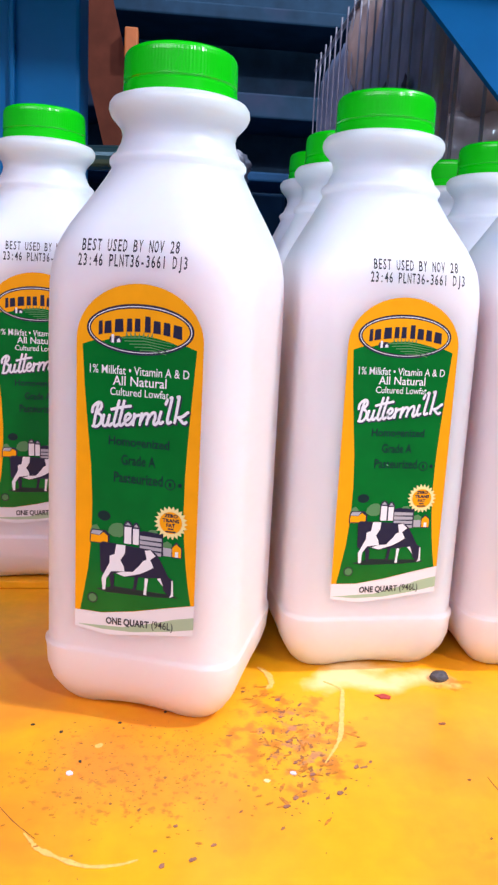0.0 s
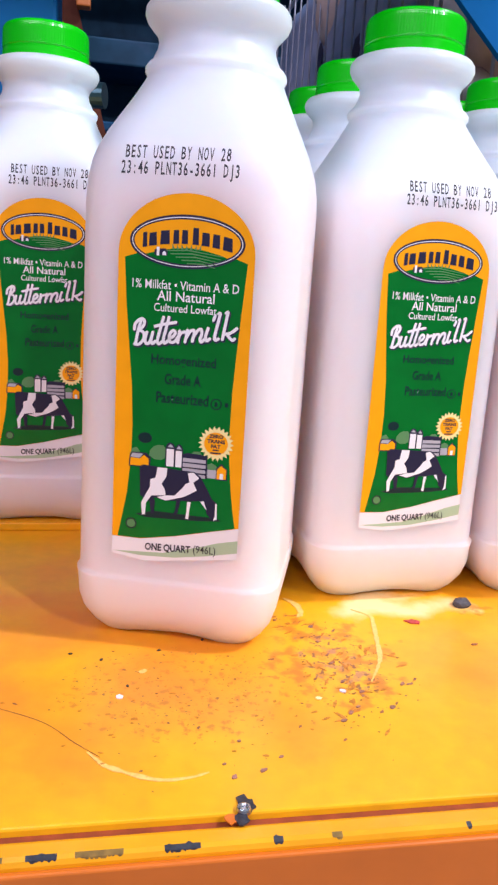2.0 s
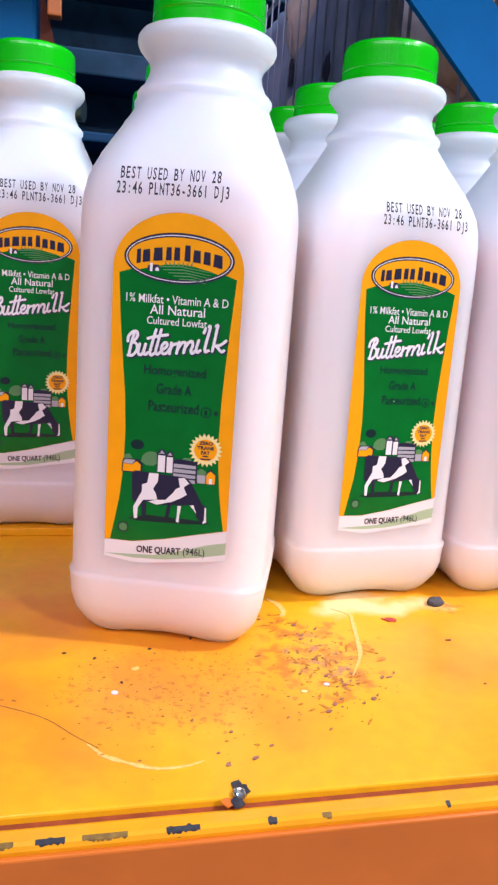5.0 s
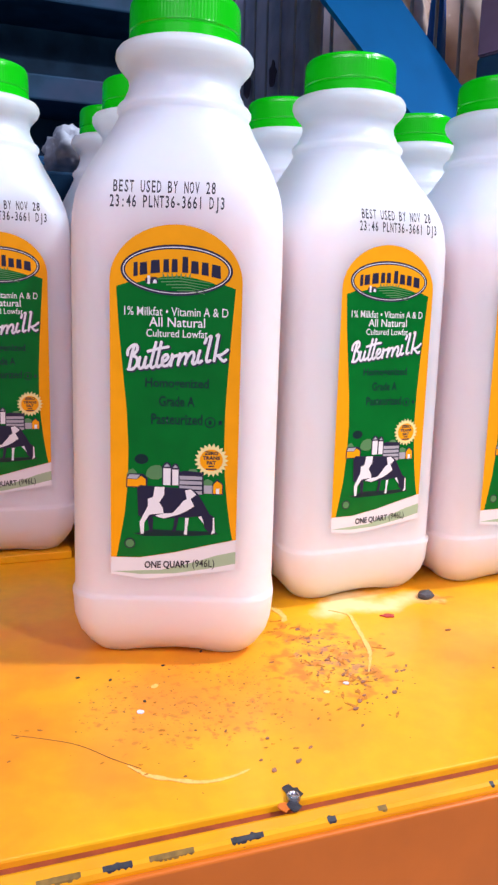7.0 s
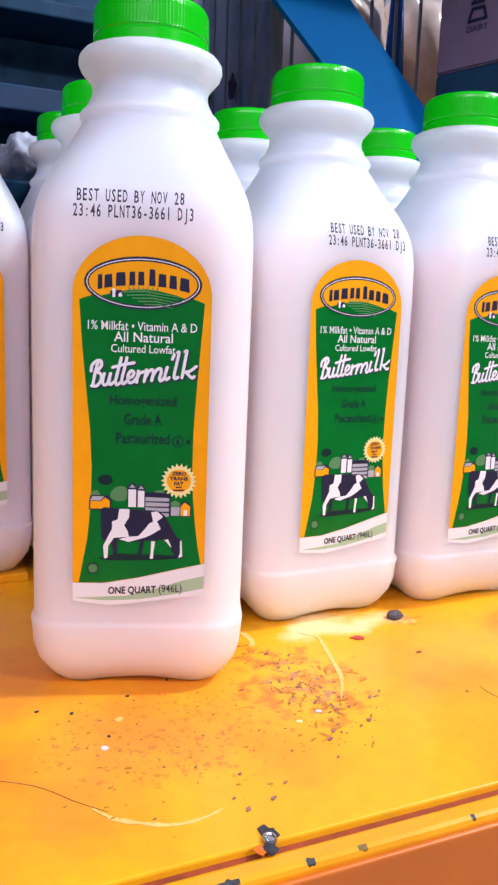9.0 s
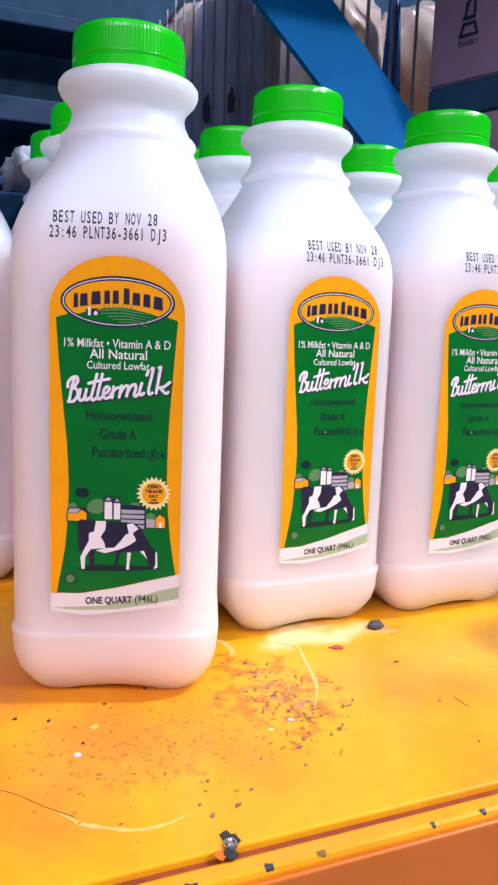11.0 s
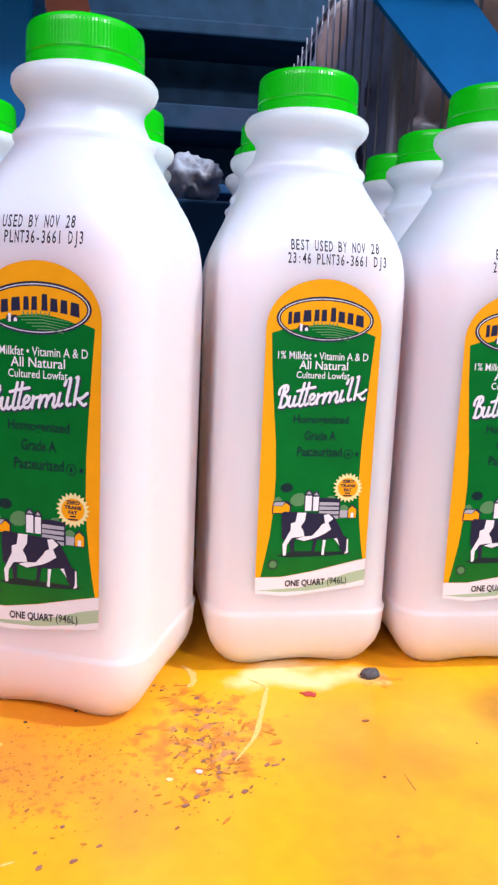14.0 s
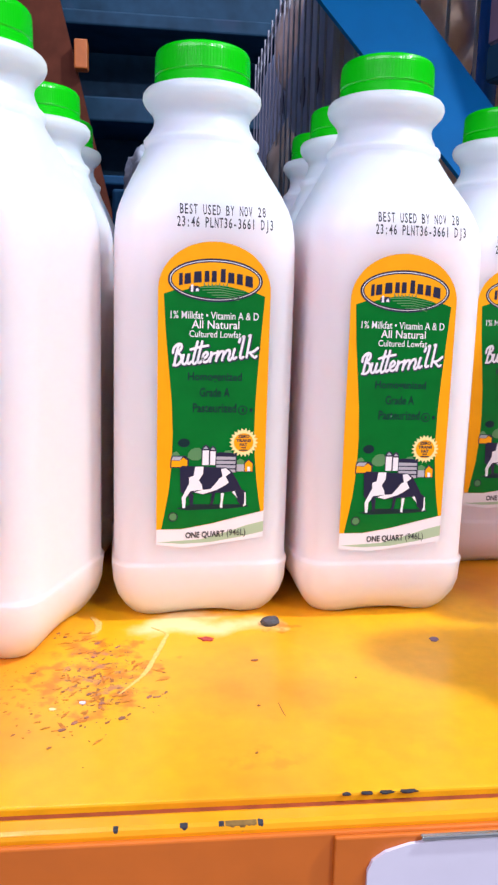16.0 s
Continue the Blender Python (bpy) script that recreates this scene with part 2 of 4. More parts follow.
# ---- the shelf ----
shelf = tagged(new("display_shelf"), "yellow painted steel shelf with worn, chipped paint", "shelf")
part("deck", box(bmesh.new(), -0.9, 0.1657, -0.003, 0.9, 0.62, 0.0, 0.0007), DECK, shelf, "yellow painted deck with rust specks")
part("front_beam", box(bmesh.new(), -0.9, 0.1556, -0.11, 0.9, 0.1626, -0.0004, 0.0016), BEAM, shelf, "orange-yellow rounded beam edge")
part("face_plate", box(bmesh.new(), -0.9, 0.1536, -0.12, 0.9, 0.1555, -0.0026, 0.0006), FACE, shelf, "yellow-painted front plate, coloured darker orange for its shade")
part("seam", box(bmesh.new(), -0.9, 0.1627, -0.02, 0.9, 0.1656, -0.0022), PRIMER, shelf, "red-brown seam between deck and beam")
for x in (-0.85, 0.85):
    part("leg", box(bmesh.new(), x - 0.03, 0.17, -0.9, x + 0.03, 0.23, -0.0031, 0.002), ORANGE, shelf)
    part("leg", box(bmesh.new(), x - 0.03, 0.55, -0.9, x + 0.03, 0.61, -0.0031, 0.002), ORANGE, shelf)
part("rear_sheet", box(bmesh.new(), -0.9, 0.4335, 0.0001, 0.9, 0.615, 0.0040, 0.0004), DECK, shelf)
part("rear_sheet", box(bmesh.new(), -0.9, 0.374, 0.0001, -0.034, 0.4334, 0.0040, 0.0004), DECK, shelf)

# ---- the bottles ----
# height, half width, corner radius
PROFILE = [(0.0000, 0.0268, 0.0080), (0.0010, 0.0292, 0.0085), (0.0040, 0.0318, 0.0095), (0.0095, 0.0350, 0.0108), (0.0150, 0.0366, 0.0118),
           (0.0215, 0.0372, 0.0130), (0.0236, 0.0373, 0.0122), (0.0246, 0.0373, 0.0120), (0.0251, 0.0368, 0.0128), (0.0262, 0.0366, 0.0128), (0.0300, 0.0365, 0.0125),
           (0.0600, 0.0365, 0.0125), (0.1000, 0.0365, 0.0125), (0.1400, 0.0365, 0.0125), (0.1540, 0.0364, 0.0130), (0.1600, 0.0361, 0.0140),
           (0.1650, 0.0354, 0.0150), (0.1690, 0.0343, 0.0162), (0.1740, 0.0325, 0.0178), (0.1800, 0.0298, 0.0200), (0.1860, 0.0270, 0.0220),
           (0.1915, 0.0245, 0.0230), (0.1940, 0.0235, 0.0234), (0.1948, 0.0237, 0.0237), (0.1958, 0.0243, 0.0243), (0.1970, 0.0243, 0.0243), (0.1981, 0.0235, 0.0235), (0.1990, 0.0222, 0.0222),
           (0.2008, 0.0214, 0.0214), (0.2030, 0.0203, 0.0203), (0.2055, 0.0199, 0.0199), (0.2078, 0.0206, 0.0206), (0.2098, 0.0224, 0.0224),
           (0.2116, 0.0240, 0.0240), (0.2136, 0.0248, 0.0248), (0.2154, 0.0246, 0.0246), (0.2168, 0.0236, 0.0236), (0.2176, 0.0215, 0.0215)]


def at_height(z):
    for (z0, w0, r0), (z1, w1, r1) in zip(PROFILE, PROFILE[1:]):
        if z0 <= z <= z1:
            f = (z - z0) / (z1 - z0)
            return w0 + f * (w1 - w0), r0 + f * (r1 - r0)
    return PROFILE[-1][1:]


def front(x, z):
    """The depth of the bottle's front at x and height z."""
    w, r = at_height(z)
    over = abs(x) - (w - r)
    return -w if over <= 0 else -(w - r) - math.sqrt(max(r * r - over * over, 0))


def section(z, w, r):
    """A rounded square of half width w and corner radius r, evenly parted by angle."""
    loop = []
    n = 96
    for i in range(n):
        a = 2 * math.pi * i / n
        k = math.floor(a / (math.pi / 2) + 0.5)
        b = a - k * math.pi / 2
        c, t = w - r, abs(math.tan(b))
        if w * t <= c:
            x, y = w, w * t
        else:
            q = c * (1 + t)
            x = (q + math.sqrt(max(q * q - (1 + t * t) * (2 * c * c - r * r), 0))) / (1 + t * t)
            y = x * t
        lift = 0.0018 * max(0.0, 1 - z / 0.014) * max(0.0, 1 - (y / 0.017) ** 2)
        y = math.copysign(y, b)
        co, si = math.cos(k * math.pi / 2), math.sin(k * math.pi / 2)
        loop.append((x * co - y * si, x * si + y * co, z + lift))
    return loop


def bottle_body():
    return rings(bmesh.new(), [section(*row) for row in PROFILE])


def bottle_cap():
    n = 216
    loops = []
    def ring(z, radius, rib=0.0):
        return [((radius - rib * (i % 2)) * math.cos(2 * math.pi * i / n), (radius - rib * (i % 2)) * math.sin(2 * math.pi * i / n), z) for i in range(n)]
    rows = [(0.2166, 0.0196, 0), (0.2168, 0.0201, 0), (0.2212, 0.0200, 0), (0.2217, 0.0196, 0), (0.2222, 0.0196, 0), (0.2226, 0.0199, 0), (0.2232, 0.0199, 0.00006),
            (0.2300, 0.0197, 0.00006), (0.2312, 0.0195, 0.00005), (0.2321, 0.0190, 0), (0.2327, 0.0182, 0), (0.2330, 0.0170, 0), (0.2330, 0.0150, 0)]
    return rings(bmesh.new(), [ring(*row) for row in rows])


LAYER = 0.00005


def flat_piece(name, outline, layer, mat, parent, label=""):
    """A printed area with the given outline in x and z on the bottle's flat front."""
    bm = bmesh.new()
    f = bm.faces.new([bm.verts.new((x, -0.0365 - LAYER * layer, z)) for x, z in outline])
    f.normal_update()
    if f.normal.y > 0:
        f.normal_flip()
    bmesh.ops.triangulate(bm, faces=bm.faces)
    return part(name, bm, mat, parent, label)


def oval(cx, cz, rx, rz, n=40):
    return [(cx + rx * math.cos(2 * math.pi * i / n), cz + rz * math.sin(2 * math.pi * i / n)) for i in range(n)]


def rect(x0, z0, x1, z1):
    return [(x0, z0), (x1, z0), (x1, z1), (x0, z1)]


def writing(name, words, cx, cz, width, height, layer, mat, parent, bold=0.0, slope=0.0):
    """Words fitted into a box of that width and height on the front."""
    curve = bpy.data.curves.new(name, "FONT")
    curve.body, curve.size, curve.offset, curve.resolution_u = words, 1.0, bold, 3
    temp = new("temp", curve)
    bpy.context.view_layer.update()
    mesh = bpy.data.meshes.new_from_object(temp.evaluated_get(bpy.context.evaluated_depsgraph_get()))
    bpy.data.objects.remove(temp)
    bpy.data.curves.remove(curve)
    co = np.array([v.co[:] for v in mesh.vertices])
    lo, hi = co.min(0), co.max(0)
    for v in mesh.vertices:
        x = cx + ((v.co.x - lo[0]) / (hi[0] - lo[0]) - 0.5) * width
        z = cz + ((v.co.y - lo[1]) / (hi[1] - lo[1]) - 0.5) * height + slope * (x - cx)
        v.co = (x, -0.0365 - LAYER * layer, z)
    mesh.name = name
    mesh.materials.clear()
    mesh.materials.append(mat)
    ob = new(name, mesh)
    ob.parent = parent
    return ob


# the strokes of the product word, letter by letter, in millimetres on the label
SCRIPT = (
    [[(-16.3, 111.4), (-16.0, 113.2), (-14.5, 114.7), (-13.2, 114.7), (-13.1, 113.1), (-14.6, 111.2)], [(-14.6, 111.2), (-13.2, 110.5), (-13.1, 108.5), (-14.5, 106.7), (-16.1, 106.6)], [(-14.0, 114.7), (-15.0, 111.0), (-15.8, 106.6)]],
    [[(-12.1, 110.7), (-12.6, 108.2), (-12.1, 107.0), (-11.0, 107.7), (-10.1, 110.8)], [(-10.1, 110.8), (-10.6, 108.2), (-10.1, 107.2), (-9.2, 108.0)]],
    [[(-6.7, 115.9), (-8.0, 110.6), (-8.5, 108.2), (-8.0, 107.2), (-6.9, 108.0)], [(-9.4, 112.8), (-5.9, 113.8), (-2.6, 114.5)]],
    [[(-4.9, 116.0), (-6.0, 111.2), (-6.5, 108.7), (-6.0, 107.6), (-4.9, 108.5)]],
    [[(-4.6, 109.3), (-3.3, 110.0), (-2.6, 111.2), (-3.3, 111.9), (-4.3, 110.9), (-4.6, 109.2), (-4.0, 108.0), (-2.7, 108.4), (-1.8, 109.7)]],
    [[(-1.2, 111.9), (-1.7, 108.2)], [(-1.6, 109.4), (-0.8, 111.1), (0.5, 111.7)]],
    [[(1.4, 112.3), (0.7, 108.5)], [(0.9, 109.5), (2.2, 111.9), (3.4, 112.4), (3.6, 111.2), (3.1, 108.9)], [(3.3, 110.1), (4.7, 112.4), (5.9, 112.9), (6.1, 111.4), (5.6, 109.7), (6.1, 108.9), (7.2, 110.0)]],
    [[(8.1, 113.4), (7.4, 110.7), (7.8, 109.4), (8.8, 110.1)], [(9.7, 116.1), (10.2, 117.4)]],
    [[(11.3, 118.2), (11.8, 118.4), (11.5, 116.6), (10.4, 111.3), (10.6, 109.8), (11.6, 110.3)]],
    [[(13.7, 118.6), (14.3, 118.9), (14.0, 117.0), (12.9, 110.2)], [(17.4, 114.0), (15.6, 112.5), (13.9, 112.0)], [(14.2, 112.1), (15.2, 110.9), (16.2, 110.2), (16.9, 110.7)]],
)


def curved(points, steps=6):
    """A smooth line through the points."""
    pts = [Vector(p) for p in points]
    line = []
    for k in range(len(pts) - 1):
        p0, p1, p2, p3 = pts[max(k - 1, 0)], pts[k], pts[k + 1], pts[min(k + 2, len(pts) - 1)]
        for i in range(steps):
            t = i / steps
            line.append(0.5 * (2 * p1 + (p2 - p0) * t + (2 * p0 - 5 * p1 + 4 * p2 - p3) * t * t + (3 * p1 - p0 - 3 * p2 + p3) * t ** 3))
    return line + [pts[-1]]


def brush(name, strokes, dx, dz, width, layer, mat, parent):
    """One letter of round-ended brush strokes on the bottle's front."""
    bm = bmesh.new()
    for k, stroke in enumerate(strokes):
        y = -0.0365 - LAYER * (layer + 0.25 * k)
        line = curved([(x * 0.001 + dx, z * 0.001 + dz) for x, z in stroke])
        rows = []
        for i, p in enumerate(line):
            d = (line[min(i + 1, len(line) - 1)] - line[max(i - 1, 0)]).normalized()
            rows.append((bm.verts.new((p.x + d.y * width, y, p.y - d.x * width)), bm.verts.new((p.x - d.y * width, y, p.y + d.x * width))))
        for a, b in zip(rows, rows[1:]):
            bm.faces.new((a[0], b[0], b[1], a[1]))
        for end, (a, b), way in ((line[0], rows[0], 1), (line[-1], rows[-1], -1)):
            start = math.atan2(a.co.z - end.y, a.co.x - end.x)
            fan = [bm.verts.new((end.x + width * math.cos(start - way * math.pi * j / 6), y, end.y + width * math.sin(start - way * math.pi * j / 6))) for j in range(1, 6)]
            bm.faces.new([a] + fan + [b])
    for f in bm.faces:
        f.normal_update()
        if f.normal.y > 0:
            f.normal_flip()
    return part(name, bm, mat, parent)


def printed_code(words, cx, cz, pitch, height, parent, label):
    """A line of evenly pitched characters round the bottle's shoulder, as an ink printer sets them."""
    curve = bpy.data.curves.new("date_code", "FONT")
    curve.size, curve.offset, curve.resolution_u = 1.0, 0.016, 2
    temp = new("temp", curve)
    bm = bmesh.new()
    for i, c in enumerate(words):
        if c == " ":
            continue
        curve.body = c
        bpy.context.view_layer.update()
        mesh = bpy.data.meshes.new_from_object(temp.evaluated_get(bpy.context.evaluated_depsgraph_get()))
        xs = [v.co.x for v in mesh.vertices]
        centre, wide = (min(xs) + max(xs)) / 2, max(max(xs) - min(xs), 0.5)
        mid = cx + (i - (len(words) - 1) / 2) * pitch
        for v in mesh.vertices:
            x = mid + (v.co.x - centre) / wide * pitch * 0.80
            z = cz + v.co.y / 0.73 * height - height / 2
            v.co = (x, front(x, z) - 0.00012, z)
        bm.from_mesh(mesh)
        bpy.data.meshes.remove(mesh)
    bpy.data.objects.remove(temp)
    bpy.data.curves.remove(curve)
    return part("date_code", bm, INK_BLACK, parent, label)


def make_bottle(m, shift, aside):
    """A quart bottle; shift moves its printed date along the front, aside its label."""
    bottle = tagged(new("milk_bottle"), "full white plastic quart bottle of buttermilk with green cap", "bottle", "bottles on the shelf")
    part("body", bottle_body(), BOTTLE, bottle, "milky white plastic body", smooth=True)
    cap = part("cap", bottle_cap(), CAP, bottle, "ribbed bright green screw cap")
    for f in cap.data.polygons:
        f.use_smooth = False
    printed_code("BEST USED BY NOV 28", shift - 0.0008, 0.1664, 0.00178, 0.0040, bottle, "black printed date")
    printed_code("23:46 PLNT36-3661 DJ3", shift + 0.0002, 0.1616, 0.00181, 0.0040, bottle, "black printed code")
    # the label
    arch = [(-0.0002 + 0.0221 * math.cos(a), 0.1358 + 0.0186 * math.sin(a)) for a in (math.pi * i / 30 for i in range(31))]
    foot = [(-0.0222, 0.0399), (-0.0120, 0.0399), (0.0, 0.0420), (0.0110, 0.0447), (0.0219, 0.0472)]
    label = flat_piece("label", arch + foot, 1, LABEL_YELLOW, bottle, "yellow and green printed label")
    label.location.x = aside
    flat_piece("pale_band", [(-0.0222, 0.0335), (-0.0100, 0.0318), (0.0219, 0.0360), (0.0219, 0.0471), (0.0110, 0.0446), (0.0, 0.0419), (-0.0120, 0.0398), (-0.0222, 0.0398)],
               0.6, LABEL_WHITE, label)
    flat_piece("pale_swoosh", [(-0.0218, 0.0345), (-0.0120, 0.0337), (0.0, 0.0342), (0.0120, 0.0362), (0.0219, 0.0384), (0.0219, 0.0428), (0.0150, 0.0412), (0.0080, 0.0388), (-0.0040, 0.0355)], 1.2, LABEL_PALE, label)
    left = [(-0.0201, 0.1341), (-0.0192, 0.1200), (-0.0178, 0.1050), (-0.0166, 0.0930), (-0.0160, 0.0800), (-0.0162, 0.0680), (-0.0173, 0.0560), (-0.0188, 0.0475), (-0.0202, 0.0400)]
    right = [(0.0206, 0.0470), (0.0195, 0.0530), (0.0185, 0.0600), (0.0175, 0.0700), (0.0170, 0.0800), (0.0171, 0.0930), (0.0177, 0.1050), (0.0187, 0.1200), (0.0197, 0.1341)]
    flat_piece("green_panel", left + [(-0.0120, 0.0400), (0.0, 0.0421), (0.0110, 0.0448)] + right + [(0.0100, 0.1375), (0.0, 0.1385), (-0.0100, 0.1375)], 2, LABEL_GREEN, label)
    # the emblem: rings, a hill and plain blocks
    for name, rx, rz, layer, mat in (("emblem_rim", 0.0186, 0.0083, 3, INK_NAVY), ("emblem_ring", 0.0179, 0.0076, 4, INK_WHITE), ("emblem_rim", 0.0176, 0.0073, 5, INK_NAVY), ("emblem_field", 0.0171, 0.0068, 6, LABEL_YELLOW)):
        flat_piece(name, oval(0.0, 0.1397, rx, rz, 56), layer, mat, label)
    hill = []
    for i in range(33):
        a = math.pi + math.pi * i / 32
        x, z = 0.0171 * math.cos(a), 0.1397 + 0.0068 * math.sin(a)
        if z < 0.1355:
            hill.append((x, z))
    hill += [(0.0110, 0.1362), (0.0055, 0.1374), (0.0010, 0.1379), (-0.0045, 0.1375), (-0.0105, 0.1362)]
    flat_piece("hill", hill, 7, LABEL_GREEN, label)
    for i in range(5):
        z0, z1 = 0.1369 - 0.0009 * i, 0.1374 - 0.0010 * i
        flat_piece("furrow", [(-0.0070 + 0.0018 * i, z0 - 0.0003), (0.0005 + 0.0012 * i, z1 - 0.0004), (0.0118 - 0.0006 * i, z0 - 0.0012), (0.0118 - 0.0006 * i, z0 - 0.0010), (0.0005 + 0.0012 * i, z1), (-0.0070 + 0.0018 * i, z0)], 8, INK_MOSS, label)
    for i in range(7):
        x = -0.0042 + 0.0014 * i
        flat_piece("grass_tuft", [(x - 0.0004, 0.1374), (x + 0.0004, 0.1374), (x + 0.0005 * (i - 3) / 3, 0.1391 - 0.0003 * (i % 2))], 8, INK_MOSS, label)
    flat_piece("hut", [(-0.0104, 0.1353), (-0.0104, 0.1369), (-0.0097, 0.1372), (-0.0097, 0.1353)], 8, INK_NAVY, label)
    flat_piece("hut", rect(-0.0097, 0.1351, -0.0088, 0.1378), 8.4, INK_WHITE, label)
    flat_piece("hut", [(-0.0088, 0.1353), (-0.0062, 0.1353), (-0.0060, 0.1364), (-0.0068, 0.1374), (-0.0086, 0.1373)], 8, INK_NAVY, label)
    flat_piece("hut", [(-0.0078, 0.1353), (-0.0066, 0.1353), (-0.0066, 0.1361), (-0.0072, 0.1367), (-0.0078, 0.1361)], 8.4, INK_WHITE, label)
    # plain blocks stand in for the emblem's name
    for x, w, h in ((-0.0136, 0.0016, 0.0045), (-0.0110, 0.0028, 0.0040), (-0.0071, 0.0034, 0.0042), (-0.0035, 0.0021, 0.0042), (-0.0007, 0.0022, 0.0042), (0.0028, 0.0022, 0.0051), (0.0060, 0.0028, 0.0040), (0.0094, 0.0026, 0.0041), (0.0131, 0.0034, 0.0041)):
        base, k = 0.1391 - 8.5 * x * x, -0.017 * x / 0.001 * 0.9
        flat_piece("emblem_block", [(x - w * 0.46, base - k * w * 0.46), (x + w * 0.46, base + k * w * 0.46), (x + w * 0.40, base + h + k * w * 0.4), (x - w * 0.40, base + h - k * w * 0.4)], 8, INK_NAVY, label)
    # the words
    writing("text_line", "1% Milkfat \u2022 Vitamin A & D", 0.0, 0.1262, 0.0348, 0.0029, 3, INK_WHITE, label, bold=0.004)
    writing("text_line", "All Natural", 0.0003, 0.1227, 0.0188, 0.0032, 3, INK_WHITE, label, bold=0.008)
    writing("text_line", "Cultured Lowfat", 0.0003, 0.1190, 0.0206, 0.0026, 3, INK_WHITE, label, bold=0.004)
    for dx, dz, width, layer, mat in ((0.00030, -0.00035, 0.00074, 3, INK_NAVY), (0.0, 0.0, 0.00050, 4.5, INK_WHITE)):
        for strokes in SCRIPT:
            brush("script_letter", strokes, dx, dz, width, layer, mat, label)
    writing("text_line", "Homogenized", 0.0005, 0.1018, 0.0216, 0.0042, 3, INK_DARK_GREEN, label, bold=0.018)
    writing("text_line", "Grade A", 0.0005, 0.0960, 0.0122, 0.0036, 3, INK_DARK_GREEN, label, bold=0.018)
    writing("text_line", "Pasteurized", 0.0006, 0.0898, 0.0176, 0.0037, 3, INK_DARK_GREEN, label, bold=0.018)
    flat_piece("small_mark", oval(0.0120, 0.0890, 0.0019, 0.0019, 24), 3, INK_DARK_GREEN, label)
    flat_piece("small_mark", oval(0.0120, 0.0890, 0.0015, 0.0015, 24), 4, LABEL_GREEN, label)
    flat_piece("small_mark", rect(0.0115, 0.0882, 0.0125, 0.0897), 5, INK_DARK_GREEN, label)
    flat_piece("small_mark", rect(0.0149, 0.0883, 0.0160, 0.0897), 3, INK_DARK_GREEN, label)
    flat_piece("small_mark", oval(-0.0115, 0.0756, 0.0024, 0.0018, 24), 3, INK_DARK_GREEN, label)
    flat_piece("small_mark", oval(-0.0155, 0.0451, 0.0020, 0.0020, 24), 3, INK_DARK_GREEN, label)
    flat_piece("small_mark", oval(-0.0155, 0.0451, 0.0015, 0.0015, 24), 4, INK_MOSS, label)
    star = []
    for i in range(44):
        r = 0.0060 if i % 2 == 0 else 0.0048
        star.append((0.0127 + r * math.cos(2 * math.pi * i / 44), 0.0758 + r * math.sin(2 * math.pi * i / 44)))
    flat_piece("star", star, 5, INK_CREAM, label, "pale yellow starburst")
    flat_piece("star_centre", oval(0.0127, 0.0758, 0.0040, 0.0038), 5.5, LABEL_YELLOW, label)
    writing("text_line", "ZERO", 0.0127, 0.0783, 0.0048, 0.0013, 6.2, INK_NAVY, label, bold=0.045)
    writing("text_line", "TRANS", 0.0127, 0.0766, 0.0060, 0.0013, 6.2, INK_NAVY, label, bold=0.045)
    writing("text_line", "FAT", 0.0127, 0.0749, 0.0032, 0.0013, 6.2, INK_NAVY, label, bold=0.045)
    flat_piece("bar", rect(0.0117, 0.0734, 0.0137, 0.0739), 6.2, INK_NAVY, label)
    flat_piece("bar", rect(0.0109, 0.0724, 0.0145, 0.0729), 6.2, INK_NAVY, label)
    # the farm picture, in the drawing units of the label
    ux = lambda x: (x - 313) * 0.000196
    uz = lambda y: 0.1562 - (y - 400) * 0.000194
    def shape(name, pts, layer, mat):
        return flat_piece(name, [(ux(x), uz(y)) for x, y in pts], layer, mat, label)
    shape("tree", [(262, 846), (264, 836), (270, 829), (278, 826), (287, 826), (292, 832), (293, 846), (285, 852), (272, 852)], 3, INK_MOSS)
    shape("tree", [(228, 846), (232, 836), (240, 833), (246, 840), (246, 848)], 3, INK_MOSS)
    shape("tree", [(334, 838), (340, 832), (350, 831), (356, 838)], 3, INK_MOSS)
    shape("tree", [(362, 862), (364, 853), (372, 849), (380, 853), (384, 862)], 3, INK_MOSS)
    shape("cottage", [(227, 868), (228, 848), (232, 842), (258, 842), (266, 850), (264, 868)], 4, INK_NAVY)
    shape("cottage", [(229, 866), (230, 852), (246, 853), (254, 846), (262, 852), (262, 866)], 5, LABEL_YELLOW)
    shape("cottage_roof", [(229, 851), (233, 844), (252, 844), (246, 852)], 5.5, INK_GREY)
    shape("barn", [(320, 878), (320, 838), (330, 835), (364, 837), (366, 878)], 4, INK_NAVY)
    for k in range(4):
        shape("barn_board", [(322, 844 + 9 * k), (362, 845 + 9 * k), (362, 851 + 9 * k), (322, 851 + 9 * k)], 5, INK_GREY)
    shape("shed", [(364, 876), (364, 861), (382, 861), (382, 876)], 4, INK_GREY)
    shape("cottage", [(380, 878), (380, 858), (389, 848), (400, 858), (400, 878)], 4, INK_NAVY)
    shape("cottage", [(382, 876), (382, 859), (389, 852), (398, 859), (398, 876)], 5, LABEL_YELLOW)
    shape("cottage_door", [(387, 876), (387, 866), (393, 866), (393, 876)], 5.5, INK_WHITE)
